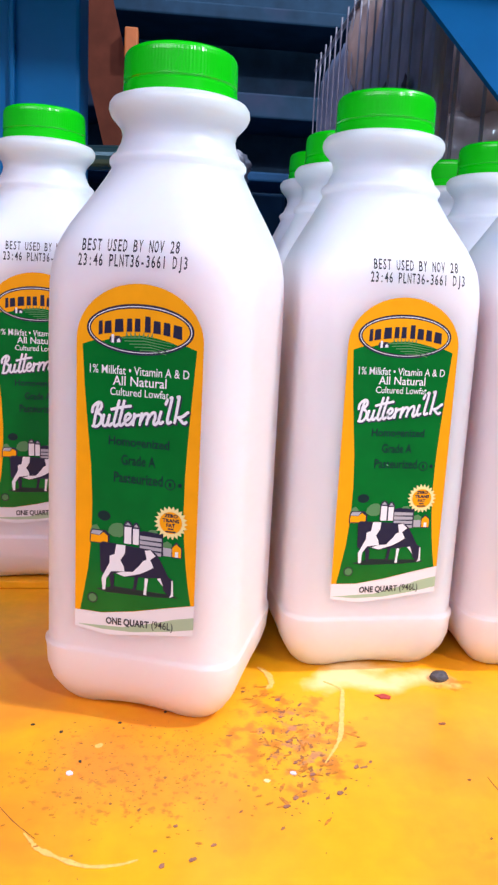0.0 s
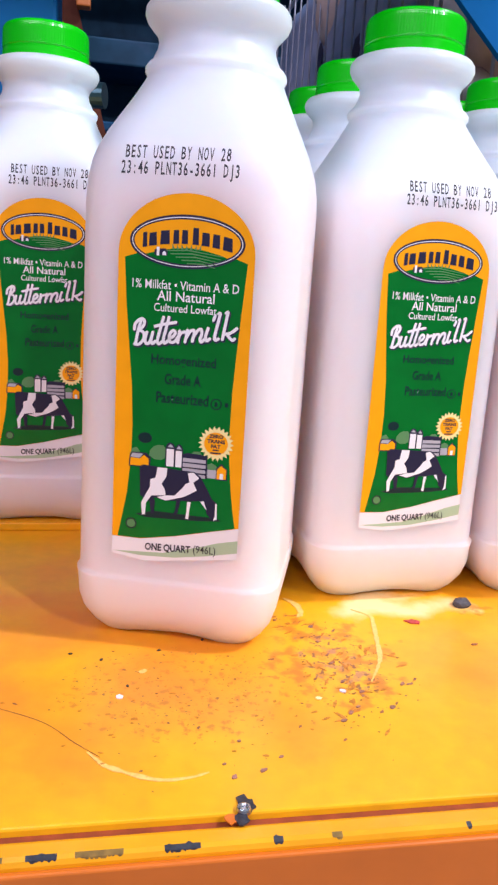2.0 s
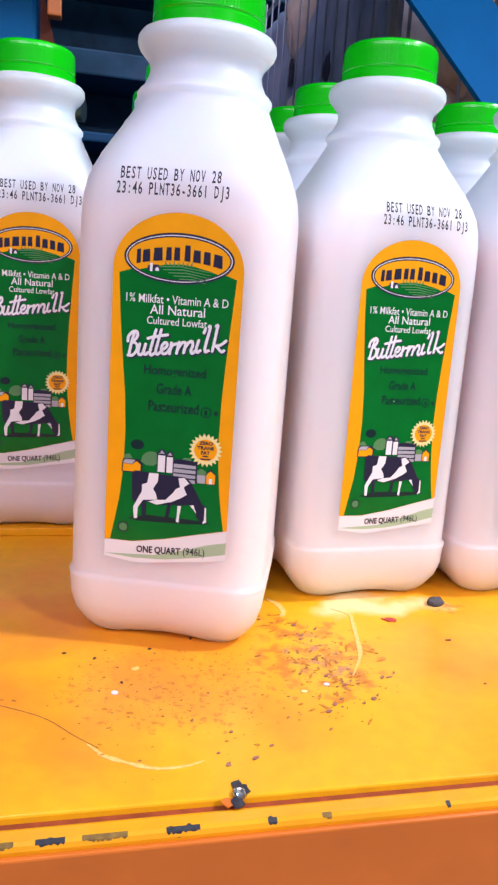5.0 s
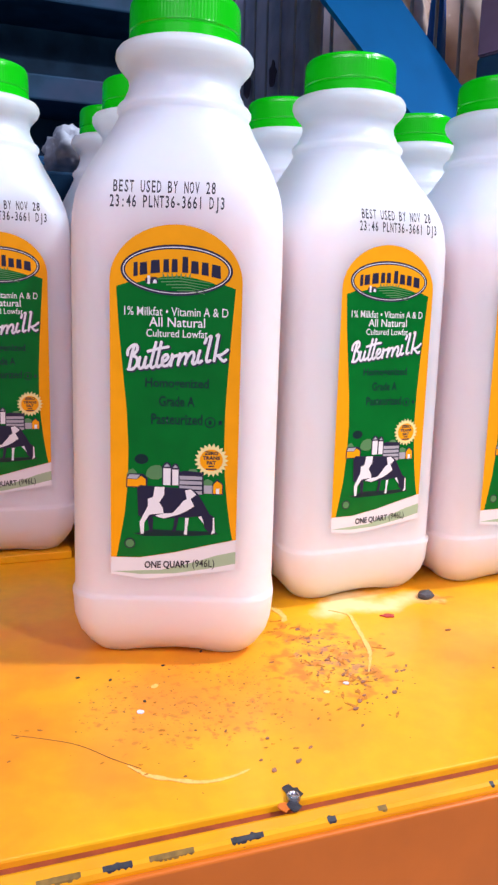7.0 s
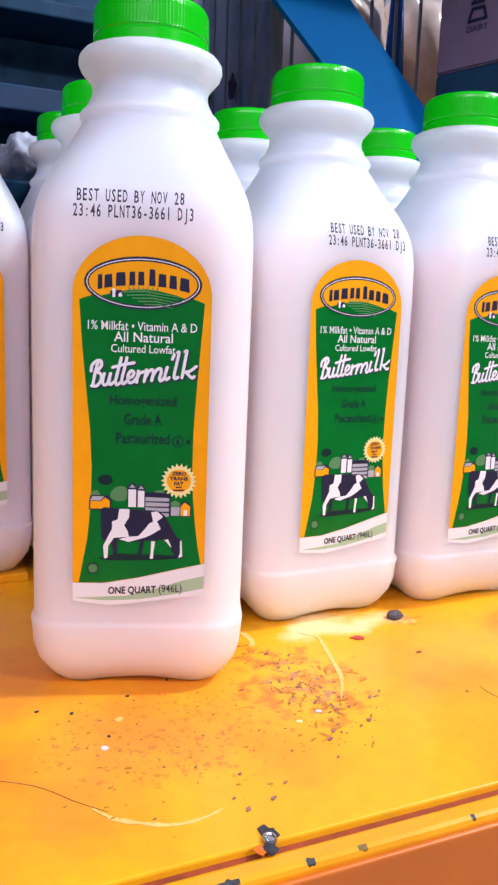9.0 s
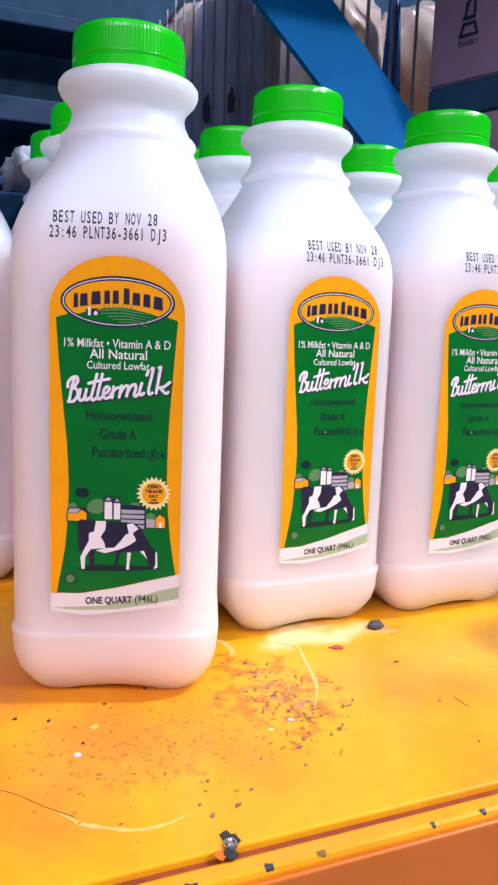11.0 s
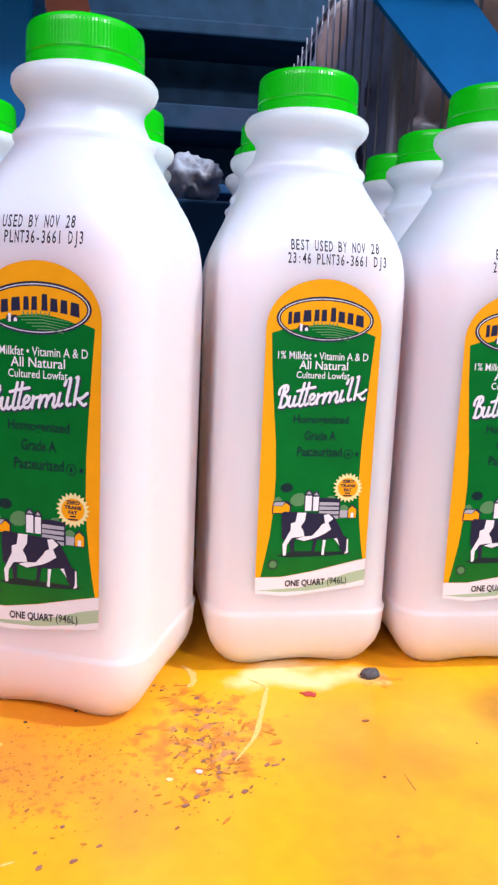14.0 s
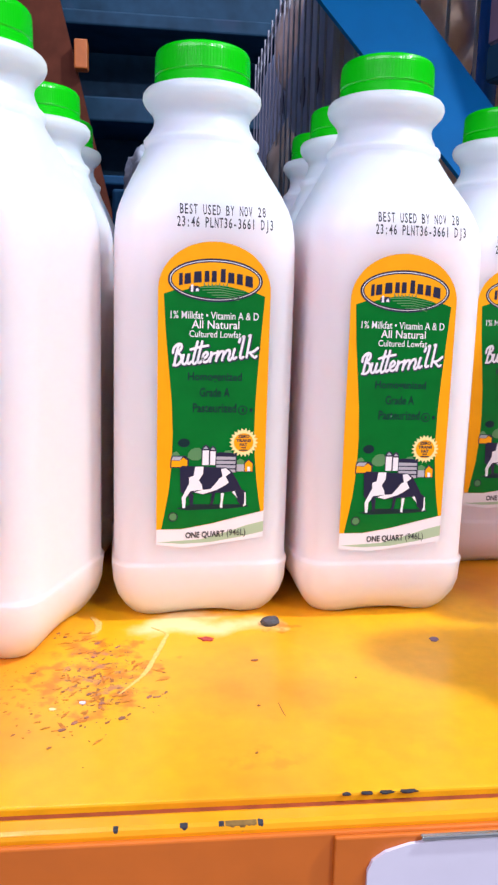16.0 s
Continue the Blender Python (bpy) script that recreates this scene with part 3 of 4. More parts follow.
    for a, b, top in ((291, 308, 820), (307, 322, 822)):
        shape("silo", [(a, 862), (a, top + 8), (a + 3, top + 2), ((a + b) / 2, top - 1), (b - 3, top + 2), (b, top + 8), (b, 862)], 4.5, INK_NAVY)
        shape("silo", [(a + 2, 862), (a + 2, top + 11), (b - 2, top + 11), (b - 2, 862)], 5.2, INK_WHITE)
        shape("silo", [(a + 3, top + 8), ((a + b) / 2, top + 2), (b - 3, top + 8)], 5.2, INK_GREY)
    # plain dark and white patches before the barns
    def patch(name, pts, layer, mat):
        return flat_piece(name, [(x * 0.001, z * 0.001) for x, z in pts], layer, mat, label)
    patch("shade_bar", [(-14.2, 48.7), (-7.4, 50.4), (2.1, 50.2), (14.7, 50.0), (15.7, 49.1), (7.2, 48.3), (-10.5, 47.8)], 2.6, INK_DARK_GREEN)
    patch("dark_patch", [(-13.0, 65.4), (-12.0, 66.3), (-6.8, 66.1), (1.9, 65.6), (6.0, 65.5), (8.2, 63.9), (10.4, 60.2), (12.4, 56.5), (14.1, 55.5), (14.5, 49.7), (13.0, 49.0), (10.8, 51.3),
                         (10.1, 54.1), (8.3, 55.6), (5.2, 55.1), (2.0, 55.0), (-3.6, 54.4), (-7.4, 55.2), (-9.1, 53.7), (-11.0, 54.3), (-12.6, 55.6), (-12.8, 60.8)], 6, INK_NAVY)
    patch("white_patch", [(-6.8, 65.9), (-3.4, 65.9), (-3.6, 62.9), (-5.2, 60.3), (-4.0, 58.4), (-3.6, 56.4), (-8.6, 55.8), (-10.4, 53.0), (-10.6, 48.8), (-11.7, 48.7), (-12.1, 53.0), (-10.5, 56.3), (-9.2, 58.9), (-9.2, 61.5), (-7.4, 62.2)], 7, INK_WHITE)
    patch("white_patch", [(3.7, 64.9), (5.7, 65.3), (7.7, 63.4), (5.7, 61.8), (7.0, 59.2), (4.5, 57.5), (2.0, 56.2), (-3.6, 54.5), (-6.8, 55.4), (-4.0, 56.3), (-0.5, 56.6), (2.0, 59.4), (3.1, 61.1), (4.4, 61.7)], 7, INK_WHITE)
    patch("white_patch", [(3.9, 54.9), (5.2, 54.9), (4.7, 51.2), (4.6, 48.7), (3.5, 48.9), (3.8, 51.2)], 7, INK_WHITE)
    patch("dark_patch", [(0.2, 55.2), (1.6, 55.2), (0.9, 51.2), (0.5, 49.8), (-0.7, 49.8), (-0.2, 51.5)], 6.5, INK_NAVY)
    patch("dark_patch", [(-9.3, 54.6), (-7.3, 54.6), (-7.5, 49.4), (-8.6, 49.4)], 6.5, INK_NAVY)
    patch("white_patch", [(8.3, 55.4), (9.6, 55.7), (10.7, 52.7)], 7, INK_WHITE)
    patch("white_patch", [(13.6, 55.2), (14.1, 55.2), (14.4, 49.7), (13.0, 49.1), (13.6, 50.7)], 7, INK_WHITE)
    writing("text_line", "ONE QUART", -0.0023, 0.0373, 0.0161, 0.0031, 3, INK_BLACK, label, bold=0.030, slope=0.035)
    writing("text_line", "(946L)", 0.0106, 0.0378, 0.0078, 0.0036, 3, INK_BLACK, label, slope=0.02, bold=0.008)
    bottle.matrix_basis = m
    return bottle


main = make_bottle(pose(-0.0008, 0.2856, 0, 0, 0.25, -18.8), -0.0026, 0.0010)
tagged(main, "white buttermilk bottle turned aside, standing before the others")
second = make_bottle(pose(0.0828, 0.3205, 0, 0, 0.15, 3.4), 0.0060, 0.0027)
# the last two stand unseen at right, added to cast the deck's shadow there
for x, y, z, lean, yaw in ((0.1613, 0.3200, 0, 0.2, 2.0), (0.2430, 0.3830, 0, 0, -3.0), (-0.0675, 0.4070, 0.0041, 0.2, -1.0),
                           (0.0060, 0.3890, 0, 0, 3.0), (0.0050, 0.4700, 0.0041, 0, 2.0), (0.0835, 0.3965, 0, 0, 1.0), (0.0862, 0.4725, 0.0041, 0, -1.0),
                           (0.1638, 0.3965, 0, 0, -1.0), (0.1665, 0.4725, 0.0041, 0, 1.0), (0.3260, 0.1990, 0, 0, 4.0), (0.3300, 0.2770, 0, 0, -2.0)):
    made = copy_thing(second, pose(x, y, z, 0, lean, yaw))
    if 0.161 < x < 0.162:
        # this one's label was stuck on a little lower
        for child in made.children:
            if child.name.startswith("label"):
                child.location.z = -0.0020
                child.location.x = 0.0009

# ---- wear and litter on the shelf ----
bm = bmesh.new()
bmesh.ops.create_icosphere(bm, subdivisions=2, radius=1.0)
for v in bm.verts:
    v.co = Vector((v.co.x * 0.0042, v.co.y * 0.0034, max(v.co.z, -0.5) * 0.0022)) * (1 + 0.25 * noise.noise(v.co * 2.0))
stone = tagged(part("pebble", bm, GREY_STONE), "small dark grey stone lying on the yellow shelf", "pebble")
stone.matrix_basis = pose(0.1130, 0.2795, 0.0012, 0, 0, 20)


def blot(name, cx, cy, rx, ry, turn, mat, seed, z=0.0002, parent=shelf, label=""):
    rng = random.Random(seed)
    pts = []
    for i in range(14):
        a = 2 * math.pi * i / 14
        f = 0.65 + 0.5 * rng.random()
        x, y = rx * f * math.cos(a), ry * f * math.sin(a)
        pts.append((x * math.cos(turn) - y * math.sin(turn), x * math.sin(turn) + y * math.cos(turn)))
    ob = part(name, slab(bmesh.new(), pts, 0, z), mat, parent, label)
    ob.location = (cx, cy, 0.00002 + 0.00012 * rng.random())
    return ob


blot("red_flake", 0.0857, 0.2655, 0.0034, 0.0018, -0.3, RED_CHIP, 3, 0.0004, label="red paint flake")
blot("grey_flake", 0.1771, 0.2605, 0.0022, 0.0018, 0.4, CARTON, 5, 0.0003)
blot("grey_flake", 0.1025, 0.2460, 0.0014, 0.0007, 0.1, RUST, 6, 0.0003)
for i, (x, y, r) in enumerate(((0.1000, 0.2130, 0.0006), (0.0961, 0.1860, 0.0006), (0.1371, 0.2304, 0.0005))):
    blot("paint_chip", x, y, r * 0.9, r * 0.7, i * 0.7, RUST, 20 + i, 0.0002)
blot("white_fleck", -0.0294, 0.2205, 0.0013, 0.0011, 0.2, CARD, 41, 0.0003)
blot("white_fleck", 0.0335, 0.2145, 0.0012, 0.0010, 0.2, INK_CREAM, 42, 0.0003)
# rusted chips along a trail, with smears of rust round them
TRAIL = curved([(0.0400, 0.2728), (0.0435, 0.2639), (0.0430, 0.2518), (0.0436, 0.2360), (0.0441, 0.2238), (0.0488, 0.2174), (0.0447, 0.2090), (0.0414, 0.2058), (0.0380, 0.2020)], 12)
SPOTS = [(0.0522, 0.2384), (0.0541, 0.2233), (0.0558, 0.2078), (0.0641, 0.2209), (0.0629, 0.2397), (0.0359, 0.2384), (0.0305, 0.2700)]
PLUM = material("plum_chip", (0.36, 0.15, 0.12), 0.7, grain=0.5, grain_scale=900, bump=0.4, bump_scale=900)
SMEAR = material("rust_smear", (0.60, 0.20, 0.020), 0.6, grain=0.4, grain_scale=700)
rng = random.Random(8)
for i in range(85):
    p = rng.choice(TRAIL) if rng.random() < 0.65 else Vector(rng.choice(SPOTS))
    x, y = p.x + rng.gauss(0, 0.0042), p.y + rng.gauss(0, 0.0034)
    r = 0.00014 + 0.0006 * rng.random() ** 4
    if y < 0.286:
        blot("paint_chip", x, y, r * (1.2 + rng.random()), r * 0.8, rng.gauss(0.5, 0.5), PLUM if rng.random() < 0.6 else RUST, 100 + i, 0.00012)
for i in range(60):
    p = rng.choice(TRAIL) if rng.random() < 0.6 else Vector(rng.choice(SPOTS))
    blot("rust_smear", p.x + rng.gauss(0, 0.006), min(p.y + rng.gauss(0, 0.004), 0.284), 0.0010 + 0.0022 * rng.random(), 0.0003 + 0.0005 * rng.random(), rng.gauss(0.5, 0.6), SMEAR, 600 + i, 0.00008)
for i, (x, y, r) in enumerate(((0.0380, 0.2020, 0.0016), (0.0414, 0.2058, 0.0014), (0.0447, 0.2090, 0.0010), (0.0558, 0.2078, 0.0016), (0.0641, 0.2209, 0.0014), (0.0659, 0.2205, 0.0007), (0.0488, 0.2174, 0.0014),
                               (0.0441, 0.2238, 0.0013), (0.0436, 0.2360, 0.0013), (0.0430, 0.2518, 0.0012), (0.0435, 0.2639, 0.0017), (0.0305, 0.2700, 0.0010), (0.0089, 0.1811, 0.0014), (0.0005, 0.1791, 0.0014),
                               (-0.0013, 0.1848, 0.0009), (0.0149, 0.1865, 0.0011), (0.0043, 0.1946, 0.0010))):
    blot("paint_chip", x, y, r * 0.8, r * 0.5, 0.5 + 0.3 * math.sin(i * 2.1), PLUM, 300 + i, 0.0003)
blot("pale_fleck", 0.0425, 0.2183, 0.0012, 0.0010, 0.2, CARD, 43, 0.0003)
blot("pale_fleck", -0.0218, 0.2353, 0.0020, 0.0012, 0.4, SCUFF, 44, 0.0001)
for i, (x, y) in enumerate(((-0.0459, 0.2485), (-0.0354, 0.2438), (-0.0268, 0.2265), (-0.0156, 0.2491), (0.0006, 0.2560))):
    blot("paint_chip", x, y, 0.0007, 0.0005, i, BARE, 330 + i, 0.0003)
for i in range(200):
    x, y = rng.gauss(-0.004, 0.030), rng.gauss(0.216, 0.020)
    if 0.175 < y < 0.250:
        r = 0.00012 + 0.0004 * rng.random() ** 4
        blot("paint_speck", x, y, r * (1.3 + 1.5 * rng.random()), r, rng.gauss(0.3, 0.5), SMEAR if rng.random() < 0.6 else RUST, 1400 + i, 0.0001)


def streak(name, points, width, mat, seed, z=0.0002, parent=shelf, label=""):
    """A thin worn line through the points, uneven in width."""
    rng = random.Random(seed)
    dense = curved(points, 8)
    left, right = [], []
    for i, p in enumerate(dense):
        d = (dense[min(i + 1, len(dense) - 1)] - dense[max(i - 1, 0)]).normalized()
        w = width * (0.25 + 0.75 * math.sin(math.pi * (i + 0.5) / len(dense))) * (0.6 + 0.7 * rng.random())
        left.append((p.x - d.y * w, p.y + d.x * w))
        right.append((p.x + d.y * w, p.y - d.x * w))
    return part(name, slab(bmesh.new(), left + right[::-1], 0.00003, z), mat, parent, label)


streak("scratch", [(-0.0385, 0.1935), (-0.0355, 0.1895), (-0.0329, 0.1866), (-0.0210, 0.1803), (-0.0120, 0.1800), (-0.0060, 0.1818)], 0.0008, SCUFF, 1, label="pale curved scratch")
streak("scratch", [(-0.0690, 0.2190), (-0.0520, 0.2090), (-0.0420, 0.1980), (-0.0350, 0.1910)], 0.00006, RUST, 2)
streak("scratch", [(0.0640, 0.2780), (0.0699, 0.2717), (0.0691, 0.2651), (0.0655, 0.2500), (0.0629, 0.2397), (0.0598, 0.2329), (0.0541, 0.2233)], 0.0009, SCUFF, 3)
streak("scratch", [(0.0385, 0.2900), (0.0420, 0.2840), (0.0425, 0.2760), (0.0400, 0.2720)], 0.0014, SCUFF, 5)
streak("scratch", [(0.1068, 0.2145), (0.1072, 0.2100), (0.1078, 0.2060)], 0.0001, RUST, 6)

# chips along the beam's edge


def edge_chip(x0, x1, mat, seed, back=0.1585):
    """Bare metal where paint has come off the rounded edge."""
    rng = random.Random(seed)
    n = max(8, int((x1 - x0) / 0.0003))
    bm = bmesh.new()
    rows = []
    for i in range(n + 1):
        f = max(0.0, math.sin(math.pi * i / n)) ** 0.6
        x = x0 + (x1 - x0) * i / n
        yb = 0.1569 + (back - 0.1569) * f * abs(0.3 + 1.4 * noise.noise(Vector((x * 620, seed, 0))))
        low = f * min(1.0, abs(0.25 + 1.6 * noise.noise(Vector((x * 760, seed, 4)))))
        yb = max(yb, 0.1573)
        rows.append([bm.verts.new((x, yb, -0.00034)), bm.verts.new((x, 0.1572, -0.00034)), bm.verts.new((x, 0.15602, -0.00082)), bm.verts.new((x, 0.15602 - 0.00048 * low, -0.00082 - 0.0016 * low))])
    for a, b in zip(rows, rows[1:]):
        for j in range(3):
            bm.faces.new((a[j], b[j], b[j + 1], a[j + 1]))
    part("edge_chip", bm, mat, shelf)


GRIME = material("brown_grime", (0.22, 0.12, 0.02), 0.7, grain=0.4, grain_scale=500)
for i, (x0, x1) in enumerate(((-0.0195, -0.0110), (-0.0510, -0.0440), (0.0066, 0.0090), (0.0564, 0.0577), (0.0730, 0.0750), (0.0828, 0.0842), (0.0928, 0.0942), (0.1700, 0.1735))):
    edge_chip(x0, x1, BARE, i, 0.1582)
for i, (x0, x1) in enumerate(((-0.0660, -0.0560), (-0.0400, -0.0290), (0.0212, 0.0238), (0.0845, 0.0925))):
    edge_chip(x0, x1, GRIME, 50 + i, 0.1574)
for i, (x, w) in enumerate(((0.1180, 0.0012), (0.1235, 0.0018), (0.1290, 0.0022), (0.1350, 0.0030))):
    blot("seam_chip", x, 0.1650, w, 0.0008, 0, BARE, 60 + i, 0.0003)
blot("bolt_scar", 0.0017, 0.1683, 0.0025, 0.0033, 0.1, BARE, 71, 0.0003)
blot("bolt_scar", 0.0000, 0.1632, 0.0019, 0.0024, 0.1, BARE, 72, 0.0004)
blot("paint_blob", -0.0026, 0.1634, 0.0022, 0.0020, 0.1, FACE, 73, 0.0003)
bolt = part("bolt", rings(bmesh.new(), [[(r * math.cos(2 * math.pi * i / 24), r * math.sin(2 * math.pi * i / 24), z) for i in range(24)]
                                        for r, z in ((0.0019, 0), (0.0019, 0.0007), (0.0017, 0.0012), (0.0012, 0.0014), (0.0009, 0.0010), (0.0005, 0.0009))]), STEEL, shelf, "small worn steel rivet")
bolt.location = (0.0008, 0.1660, 0.0002)

# price holder on the front plate
holder = tagged(new("price_holder"), "white price card in a holder on the shaded orange front", "price holder")
part("backing", box(bmesh.new(), 0.1120, 0.1520, -0.06, 0.1980, 0.1535, -0.0030, 0.0005), FACE, holder)
outline = [(0.1205, -0.055), (0.1205, -0.0122), (0.1217, -0.0092), (0.1250, -0.0068), (0.1310, -0.0050), (0.1380, -0.0042), (0.1850, -0.0040), (0.1900, -0.0072), (0.1900, -0.055)]
bm = bmesh.new()
rings(bm, [[(x, y, z) for x, z in outline] for y in (0.1519, 0.1509)])
bmesh.ops.recalc_face_normals(bm, faces=bm.faces)
part("card", bm, CARD, holder, "blank white card with rounded corners")
part("lip", box(bmesh.new(), 0.1340, 0.1500, -0.0036, 0.1970, 0.1519, -0.0026, 0.0004), STEEL, holder, "shiny clear strip")

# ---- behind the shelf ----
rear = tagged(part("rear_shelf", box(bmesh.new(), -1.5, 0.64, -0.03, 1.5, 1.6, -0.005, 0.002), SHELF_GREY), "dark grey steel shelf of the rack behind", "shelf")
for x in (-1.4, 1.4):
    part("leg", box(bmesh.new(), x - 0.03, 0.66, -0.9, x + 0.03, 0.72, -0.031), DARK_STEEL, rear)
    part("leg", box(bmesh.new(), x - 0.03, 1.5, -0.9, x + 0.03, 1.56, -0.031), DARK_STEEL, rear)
post = tagged(new("rack_post"), "blue painted steel rack upright", "rack post")
part("channel", box(bmesh.new(), -0.175, 0.64, -0.004, -0.078, 0.70, 0.519, 0.003), BLUE, post)
part("flange", box(bmesh.new(), -0.130, 0.632, -0.004, -0.126, 0.6399, 0.519, 0.001), BLUE, post)
brace = tagged(new("rack_brace"), "bright blue painted diagonal rack brace", "rack brace")
bm = bmesh.new()


def brace_at(z, side):
    """The brace's edge at height z; side 0 or 1."""
    f = (z - 0.25) / 0.15
    return (0.250 + 0.066 * side + f * (-0.109 + 0.012 * side), 0.517 + 0.064 * f, z)


front_loop = [brace_at(0.13, 0), brace_at(0.13, 1), brace_at(0.50, 1), brace_at(0.50, 0)]
rings(bm, [front_loop, [(x, y + 0.006, z) for x, y, z in front_loop]])
bmesh.ops.recalc_face_normals(bm, faces=bm.faces)
part("bar", bm, BLUE, brace)
foot = brace_at(0.13, 0.5)
part("foot_post", box(bmesh.new(), foot[0] - 0.03, foot[1] + 0.001, 0.0041, foot[0] + 0.03, foot[1] + 0.03, 0.14, 0.002), BLUE, brace)
# unseen shelf added above the view to keep lamp light off the rear
top = tagged(new("shading_shelf"), "unseen dark blue shelf level added to shade the rear", "shelf")
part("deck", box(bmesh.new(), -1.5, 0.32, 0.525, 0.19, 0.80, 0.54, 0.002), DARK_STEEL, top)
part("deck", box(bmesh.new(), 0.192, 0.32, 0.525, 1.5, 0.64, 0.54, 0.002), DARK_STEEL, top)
for y in (0.33, 0.62, 0.78):
    part("beam", box(bmesh.new(), -1.5, y - 0.012, 0.519, 1.5, y + 0.012, 0.5249, 0.001), BLUE, top)

cage = tagged(new("wire_cage"), "zinc wire cage side holding bagged goods", "wire cage")
for i in range(12):
    x = 0.229 + 0.0263 * i
    part("wire", rod(bmesh.new(), (x, 0.66, -0.004), (x, 0.66, 0.519), 0.0017), WIRE, cage)
for i in range(16):
    y = 0.700 + 0.037 * i
    part("wire", rod(bmesh.new(), (0.210, y, -0.004), (0.210, y, 0.519), 0.0012), WIRE, cage)
for z in (0.02, 0.51):
    part("rail", rod(bmesh.new(), (0.214, 0.664, z), (0.53, 0.664, z), 0.003), WIRE, cage)
    part("rail", rod(bmesh.new(), (0.214, 0.664, z), (0.214, 1.28, z), 0.003), WIRE, cage)
part("corner_tube", rod(bmesh.new(), (0.214, 0.662, -0.004), (0.214, 0.662, 0.519), 0.005), WIRE, cage)


# film-wrapped load against the inside of the cage
bm = bmesh.new()
rows = []
for i in range(49):
    y = 0.70 + 0.6 * i / 48
    rows.append([bm.verts.new((0.2225 + 0.010 * abs(noise.noise(Vector((y * 14, z * 5, 2)))) + 0.004 * noise.noise(Vector((y * 50, z * 18, 7))), y, z)) for z in (0.5 * k / 30 for k in range(31))])
for a, b in zip(rows, rows[1:]):
    for k in range(30):
        bm.faces.new((a[k], a[k + 1], b[k + 1], b[k]))
back_face = bmesh.ops.extrude_face_region(bm, geom=list(bm.faces))
for v in back_face["geom"]:
    if isinstance(v, bmesh.types.BMVert):
        v.co.x = 0.2385
bmesh.ops.recalc_face_normals(bm, faces=bm.faces)
load = tagged(new("wrapped_load"), "lavender-grey stretch-film wrapped goods inside the wire cage", "wrapped goods")
part("film", bm, FILM, load, smooth=True)
for i, (y, z, r) in enumerate(((0.80, 0.30, 0.020), (0.86, 0.37, 0.016), (0.78, 0.36, 0.012), (0.95, 0.31, 0.022), (1.02, 0.40, 0.018), (0.90, 0.27, 0.015), (1.10, 0.34, 0.022))):
    rng = random.Random(900 + i)
    ring = [(r * (0.6 + 0.6 * rng.random()) * math.cos(2 * math.pi * j / 12), r * (0.6 + 0.6 * rng.random()) * math.sin(2 * math.pi * j / 12)) for j in range(12)]
    patch_ob = part("dark_print", slab(bmesh.new(), ring, 0, 0.0006), INK_NAVY, load)
    patch_ob.matrix_basis = pose(0.2195, y, z, 0, -90, 0)


def bag(cx, cy, cz, rx, ry, rz, mat, seed, crumple=0.07):
    bm = bmesh.new()
    bmesh.ops.create_icosphere(bm, subdivisions=4, radius=1.0)
    off = Vector((seed * 7.1, seed * 3.3, seed))
    for v in bm.verts:
        v.co *= 1 + 0.22 * noise.noise(v.co * 1.6 + off) + crumple * noise.noise(v.co * 6 + off)
        v.co = Vector((v.co.x * rx, v.co.y * ry, max(v.co.z, -0.85) * rz))
    ob = part("goods_bag", bm, mat, smooth=True)
    ob.location = (cx, cy, cz)
    return tagged(ob, "shiny clear plastic bag of beige goods", "bag", "bags in the cage")


for i, (x, y, z, r) in enumerate(((0.32, 0.78, 0.085, 0.10), (0.46, 0.79, 0.085, 0.10), (0.30, 0.80, 0.25, 0.09), (0.42, 0.79, 0.25, 0.09), (0.33, 0.80, 0.41, 0.09), (0.46, 0.80, 0.41, 0.09),
                                  (0.29, 1.0, 0.10, 0.11), (0.29, 1.0, 0.30, 0.11), (0.29, 1.0, 0.46, 0.10))):
    bag(x, y, z, r * 0.75, r, r, BAG, i + 1)

film = bag(0.362, 0.703, 0.22, 0.013, 0.012, 0.26, BAG_BLUE, 31, 0.10)
film.name = "film_roll"
tagged(film, "upright roll of blue plastic film behind the wires", "film roll", "film")


def turned_box(name, depth, width, z0, z1, mat, start=0.0):
    """A box whose side runs from behind the brace towards the aisle."""
    d, e = Vector((0.35, -0.937, 0)), Vector((0.937, 0.35, 0))
    p = Vector((0.291, 0.530, 0)) + d * start
    loop = [p, p + d * depth, p + d * depth + e * width, p + e * width]
    bm = bmesh.new()
    rings(bm, [[(q.x, q.y, z) for q in loop] for z in (z0, z1)])
    bmesh.ops.recalc_face_normals(bm, faces=bm.faces)
    bmesh.ops.bevel(bm, geom=list(bm.edges), offset=0.0015, segments=2, affect="EDGES")
    return part(name, bm, mat)


low = tagged(turned_box("carton", 0.11, 0.065, 0.0005, 0.292, CARTON_DARK, 0.02), "dark brown cardboard carton with a torn top", "carton")
# dark slab standing in for the shaded underside of the carton above
tray = tagged(turned_box("tray", 0.13, 0.065, 0.2925, 0.3165, SHADE), "dark blue slab standing for the shaded underside of a carton", "tray")
high = tagged(turned_box("carton", 0.16, 0.20, 0.317, 0.518, CARTON), "purple-brown cardboard carton with a dark printed mark", "carton")
d = Vector((0.35, -0.937, 0))
p = Vector((0.291, 0.530, 0))
n = Vector((-0.937, -0.35, 0))


def on_carton(name, pts, mat):
    bm = bmesh.new()
    bm.faces.new([bm.verts.new(p + d * a + n * 0.0006 + Vector((0, 0, z))) for a, z in pts])
    return part(name, bm, mat, high)


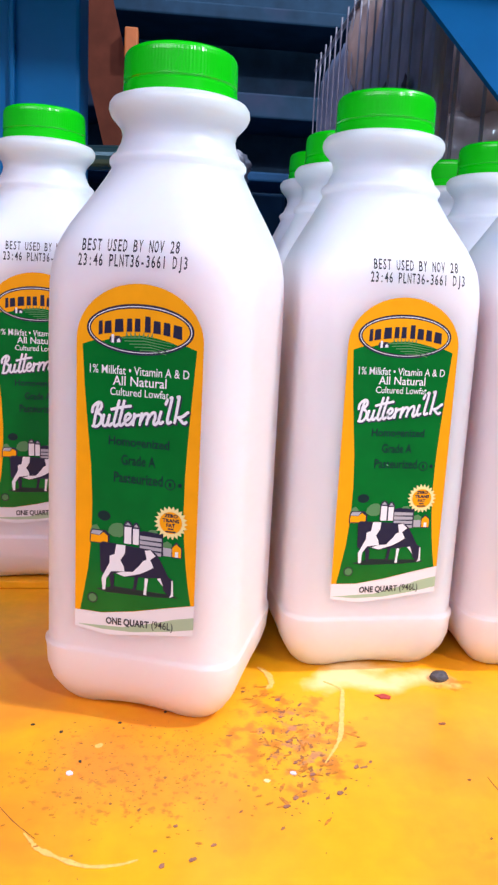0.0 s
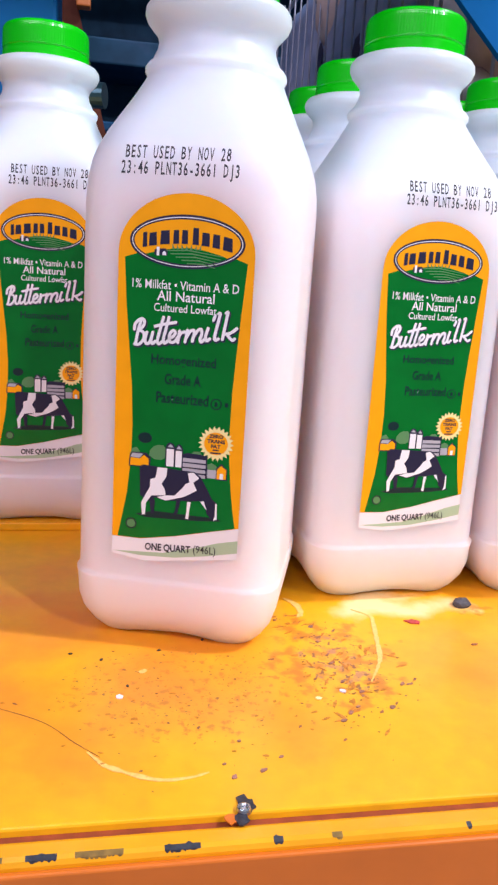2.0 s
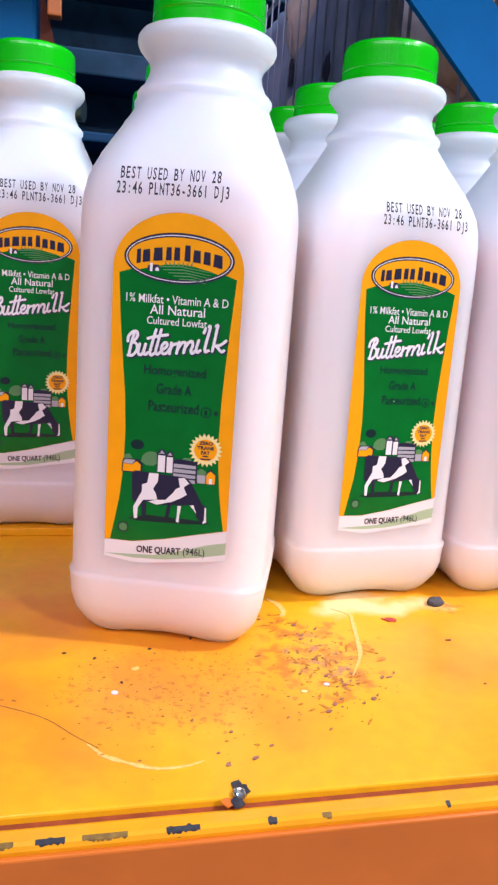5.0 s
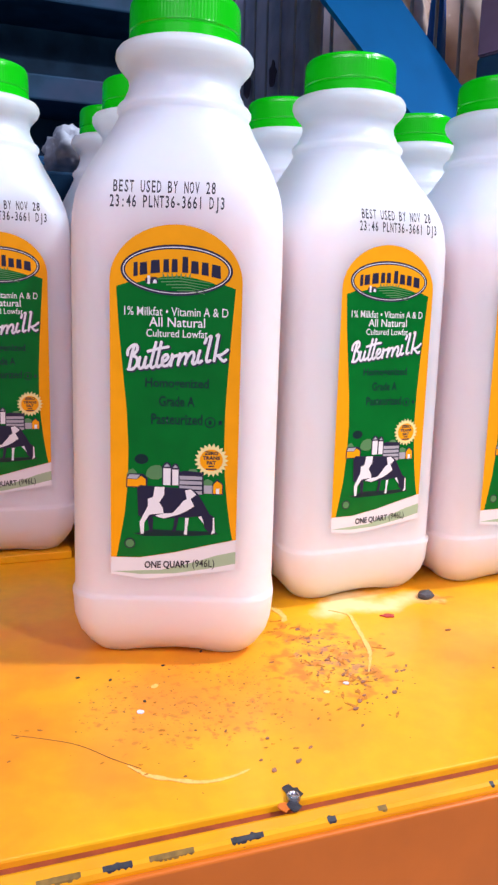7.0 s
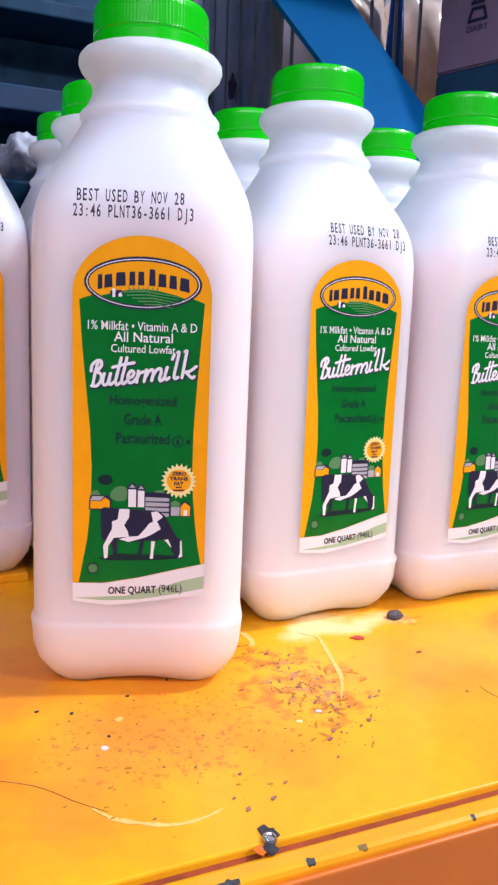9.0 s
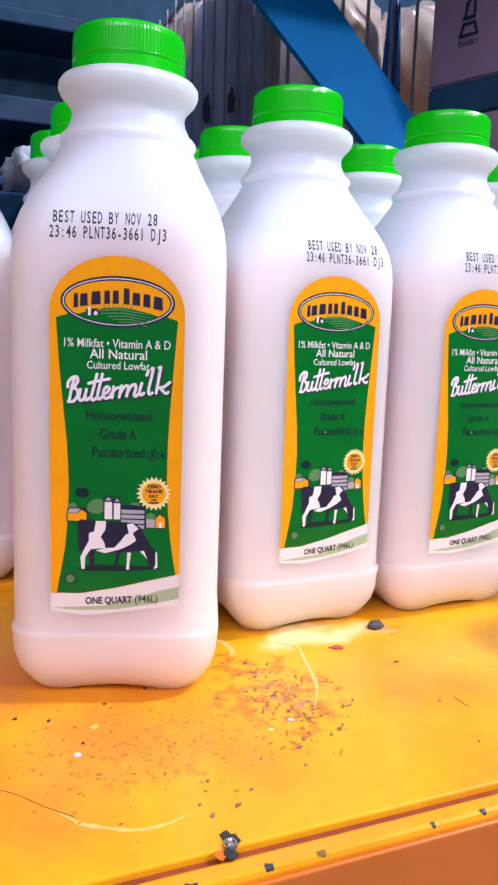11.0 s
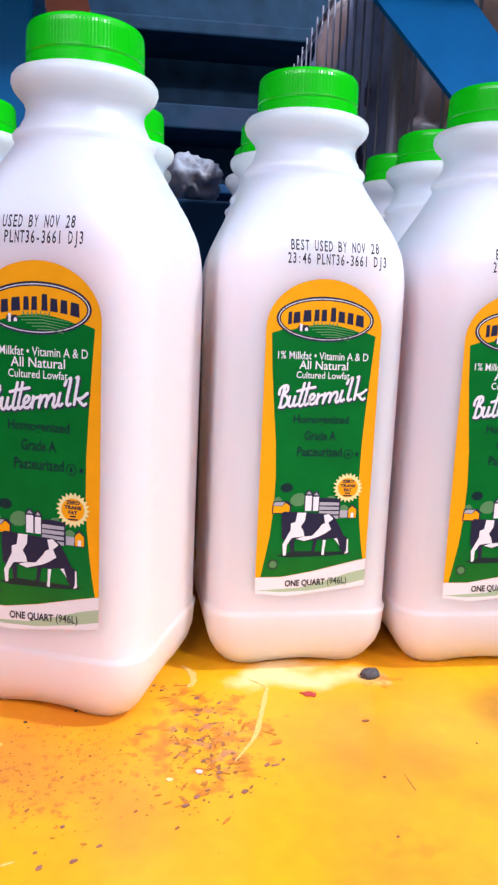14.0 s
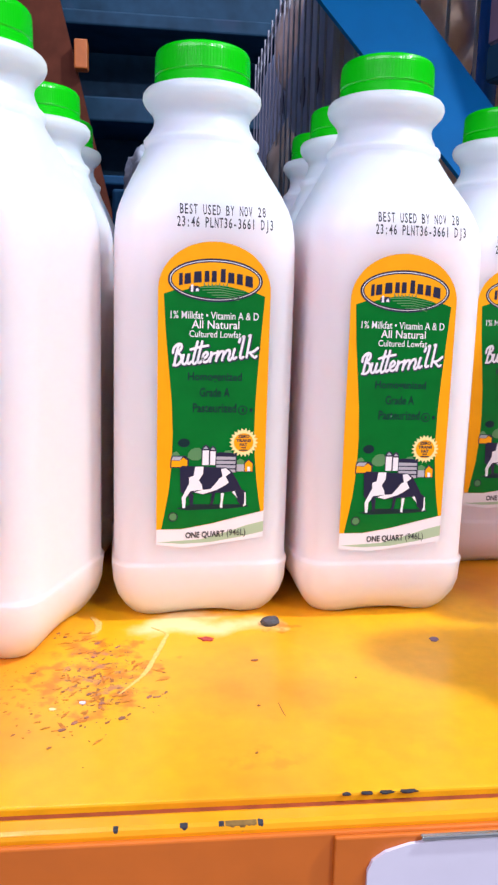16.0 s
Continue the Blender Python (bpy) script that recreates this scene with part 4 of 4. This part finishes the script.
def bar_on_carton(a0, z0, a1, z1, half=0.0011):
    """A straight printed bar between two places on the carton's side."""
    way = Vector((a1 - a0, z1 - z0)).normalized() * half
    on_carton("mark", [(a0 - way.x - way.y, z0 - way.y + way.x), (a0 - way.x + way.y, z0 - way.y - way.x), (a1 + way.x + way.y, z1 + way.y - way.x), (a1 + way.x - way.y, z1 + way.y + way.x)], INK_NAVY)


for a0, z0, a1, z1 in ((0.026, 0.349, 0.040, 0.349), (0.026, 0.349, 0.028, 0.356), (0.040, 0.349, 0.038, 0.356), (0.029, 0.357, 0.037, 0.357), (0.028, 0.361, 0.036, 0.361), (0.029, 0.361, 0.031, 0.370), (0.037, 0.361, 0.037, 0.372), (0.030, 0.371, 0.038, 0.376)):
    bar_on_carton(a0, z0, a1, z1)
curve = bpy.data.curves.new("text_line", "FONT")
curve.body, curve.size = "DAIRY", 0.0060
words = new("text_line", curve)
words.data.materials.append(INK_NAVY)
words.parent = high
words.matrix_basis = Matrix.Translation(p + d * 0.0245 + n * 0.0006 + Vector((0, 0, 0.3415))) @ Matrix(((d.x, 0, n.x, 0), (d.y, 0, n.y, 0), (0, 1, 0, 0), (0, 0, 0, 1)))

tube = tagged(part("pipe_stub", rod(bmesh.new(), (-0.10, 0.628, 0.251), (-0.042, 0.612, 0.251), 0.009, 20), TEAL), "short dark teal steel pipe end", "pipe")
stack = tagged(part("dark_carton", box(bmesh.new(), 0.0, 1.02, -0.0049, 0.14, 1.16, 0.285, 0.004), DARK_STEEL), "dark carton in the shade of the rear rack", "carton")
wrap = bag(0.055, 1.08, 0.316, 0.040, 0.045, 0.036, WRAP, 23, 0.26)
wrap.name = "plastic_wrap"
tagged(wrap, "crumpled clear plastic wrap lying on a dark carton", "wrap", "wrap")

# ---- the far rack ----
back = tagged(new("far_rack"), "dark blue steel rack in shadow", "rack")
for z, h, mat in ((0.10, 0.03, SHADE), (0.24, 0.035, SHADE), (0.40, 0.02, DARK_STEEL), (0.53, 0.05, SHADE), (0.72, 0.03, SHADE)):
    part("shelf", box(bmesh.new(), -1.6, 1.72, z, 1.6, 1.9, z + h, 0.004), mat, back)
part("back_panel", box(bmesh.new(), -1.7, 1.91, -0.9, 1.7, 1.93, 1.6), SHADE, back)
leaning = tagged(new("leaning_beam"), "orange-brown painted steel beam leaning in the rack", "beam")
lean_x = lambda z: -0.175 + (0.70 - z) * 0.25
bm = bmesh.new()
rings(bm, [[(lean_x(z) + dx, y, z) for dx, y in ((-0.042, 1.62), (0.042, 1.62), (0.042, 1.66), (-0.042, 1.66))] for z in (-0.9, 1.0)])
bmesh.ops.recalc_face_normals(bm, faces=bm.faces)
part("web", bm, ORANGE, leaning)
part("bracket", box(bmesh.new(), -0.110, 1.590, 0.595, -0.084, 1.619, 0.650, 0.003), BRIGHT_ORANGE, leaning, "bright orange bracket")
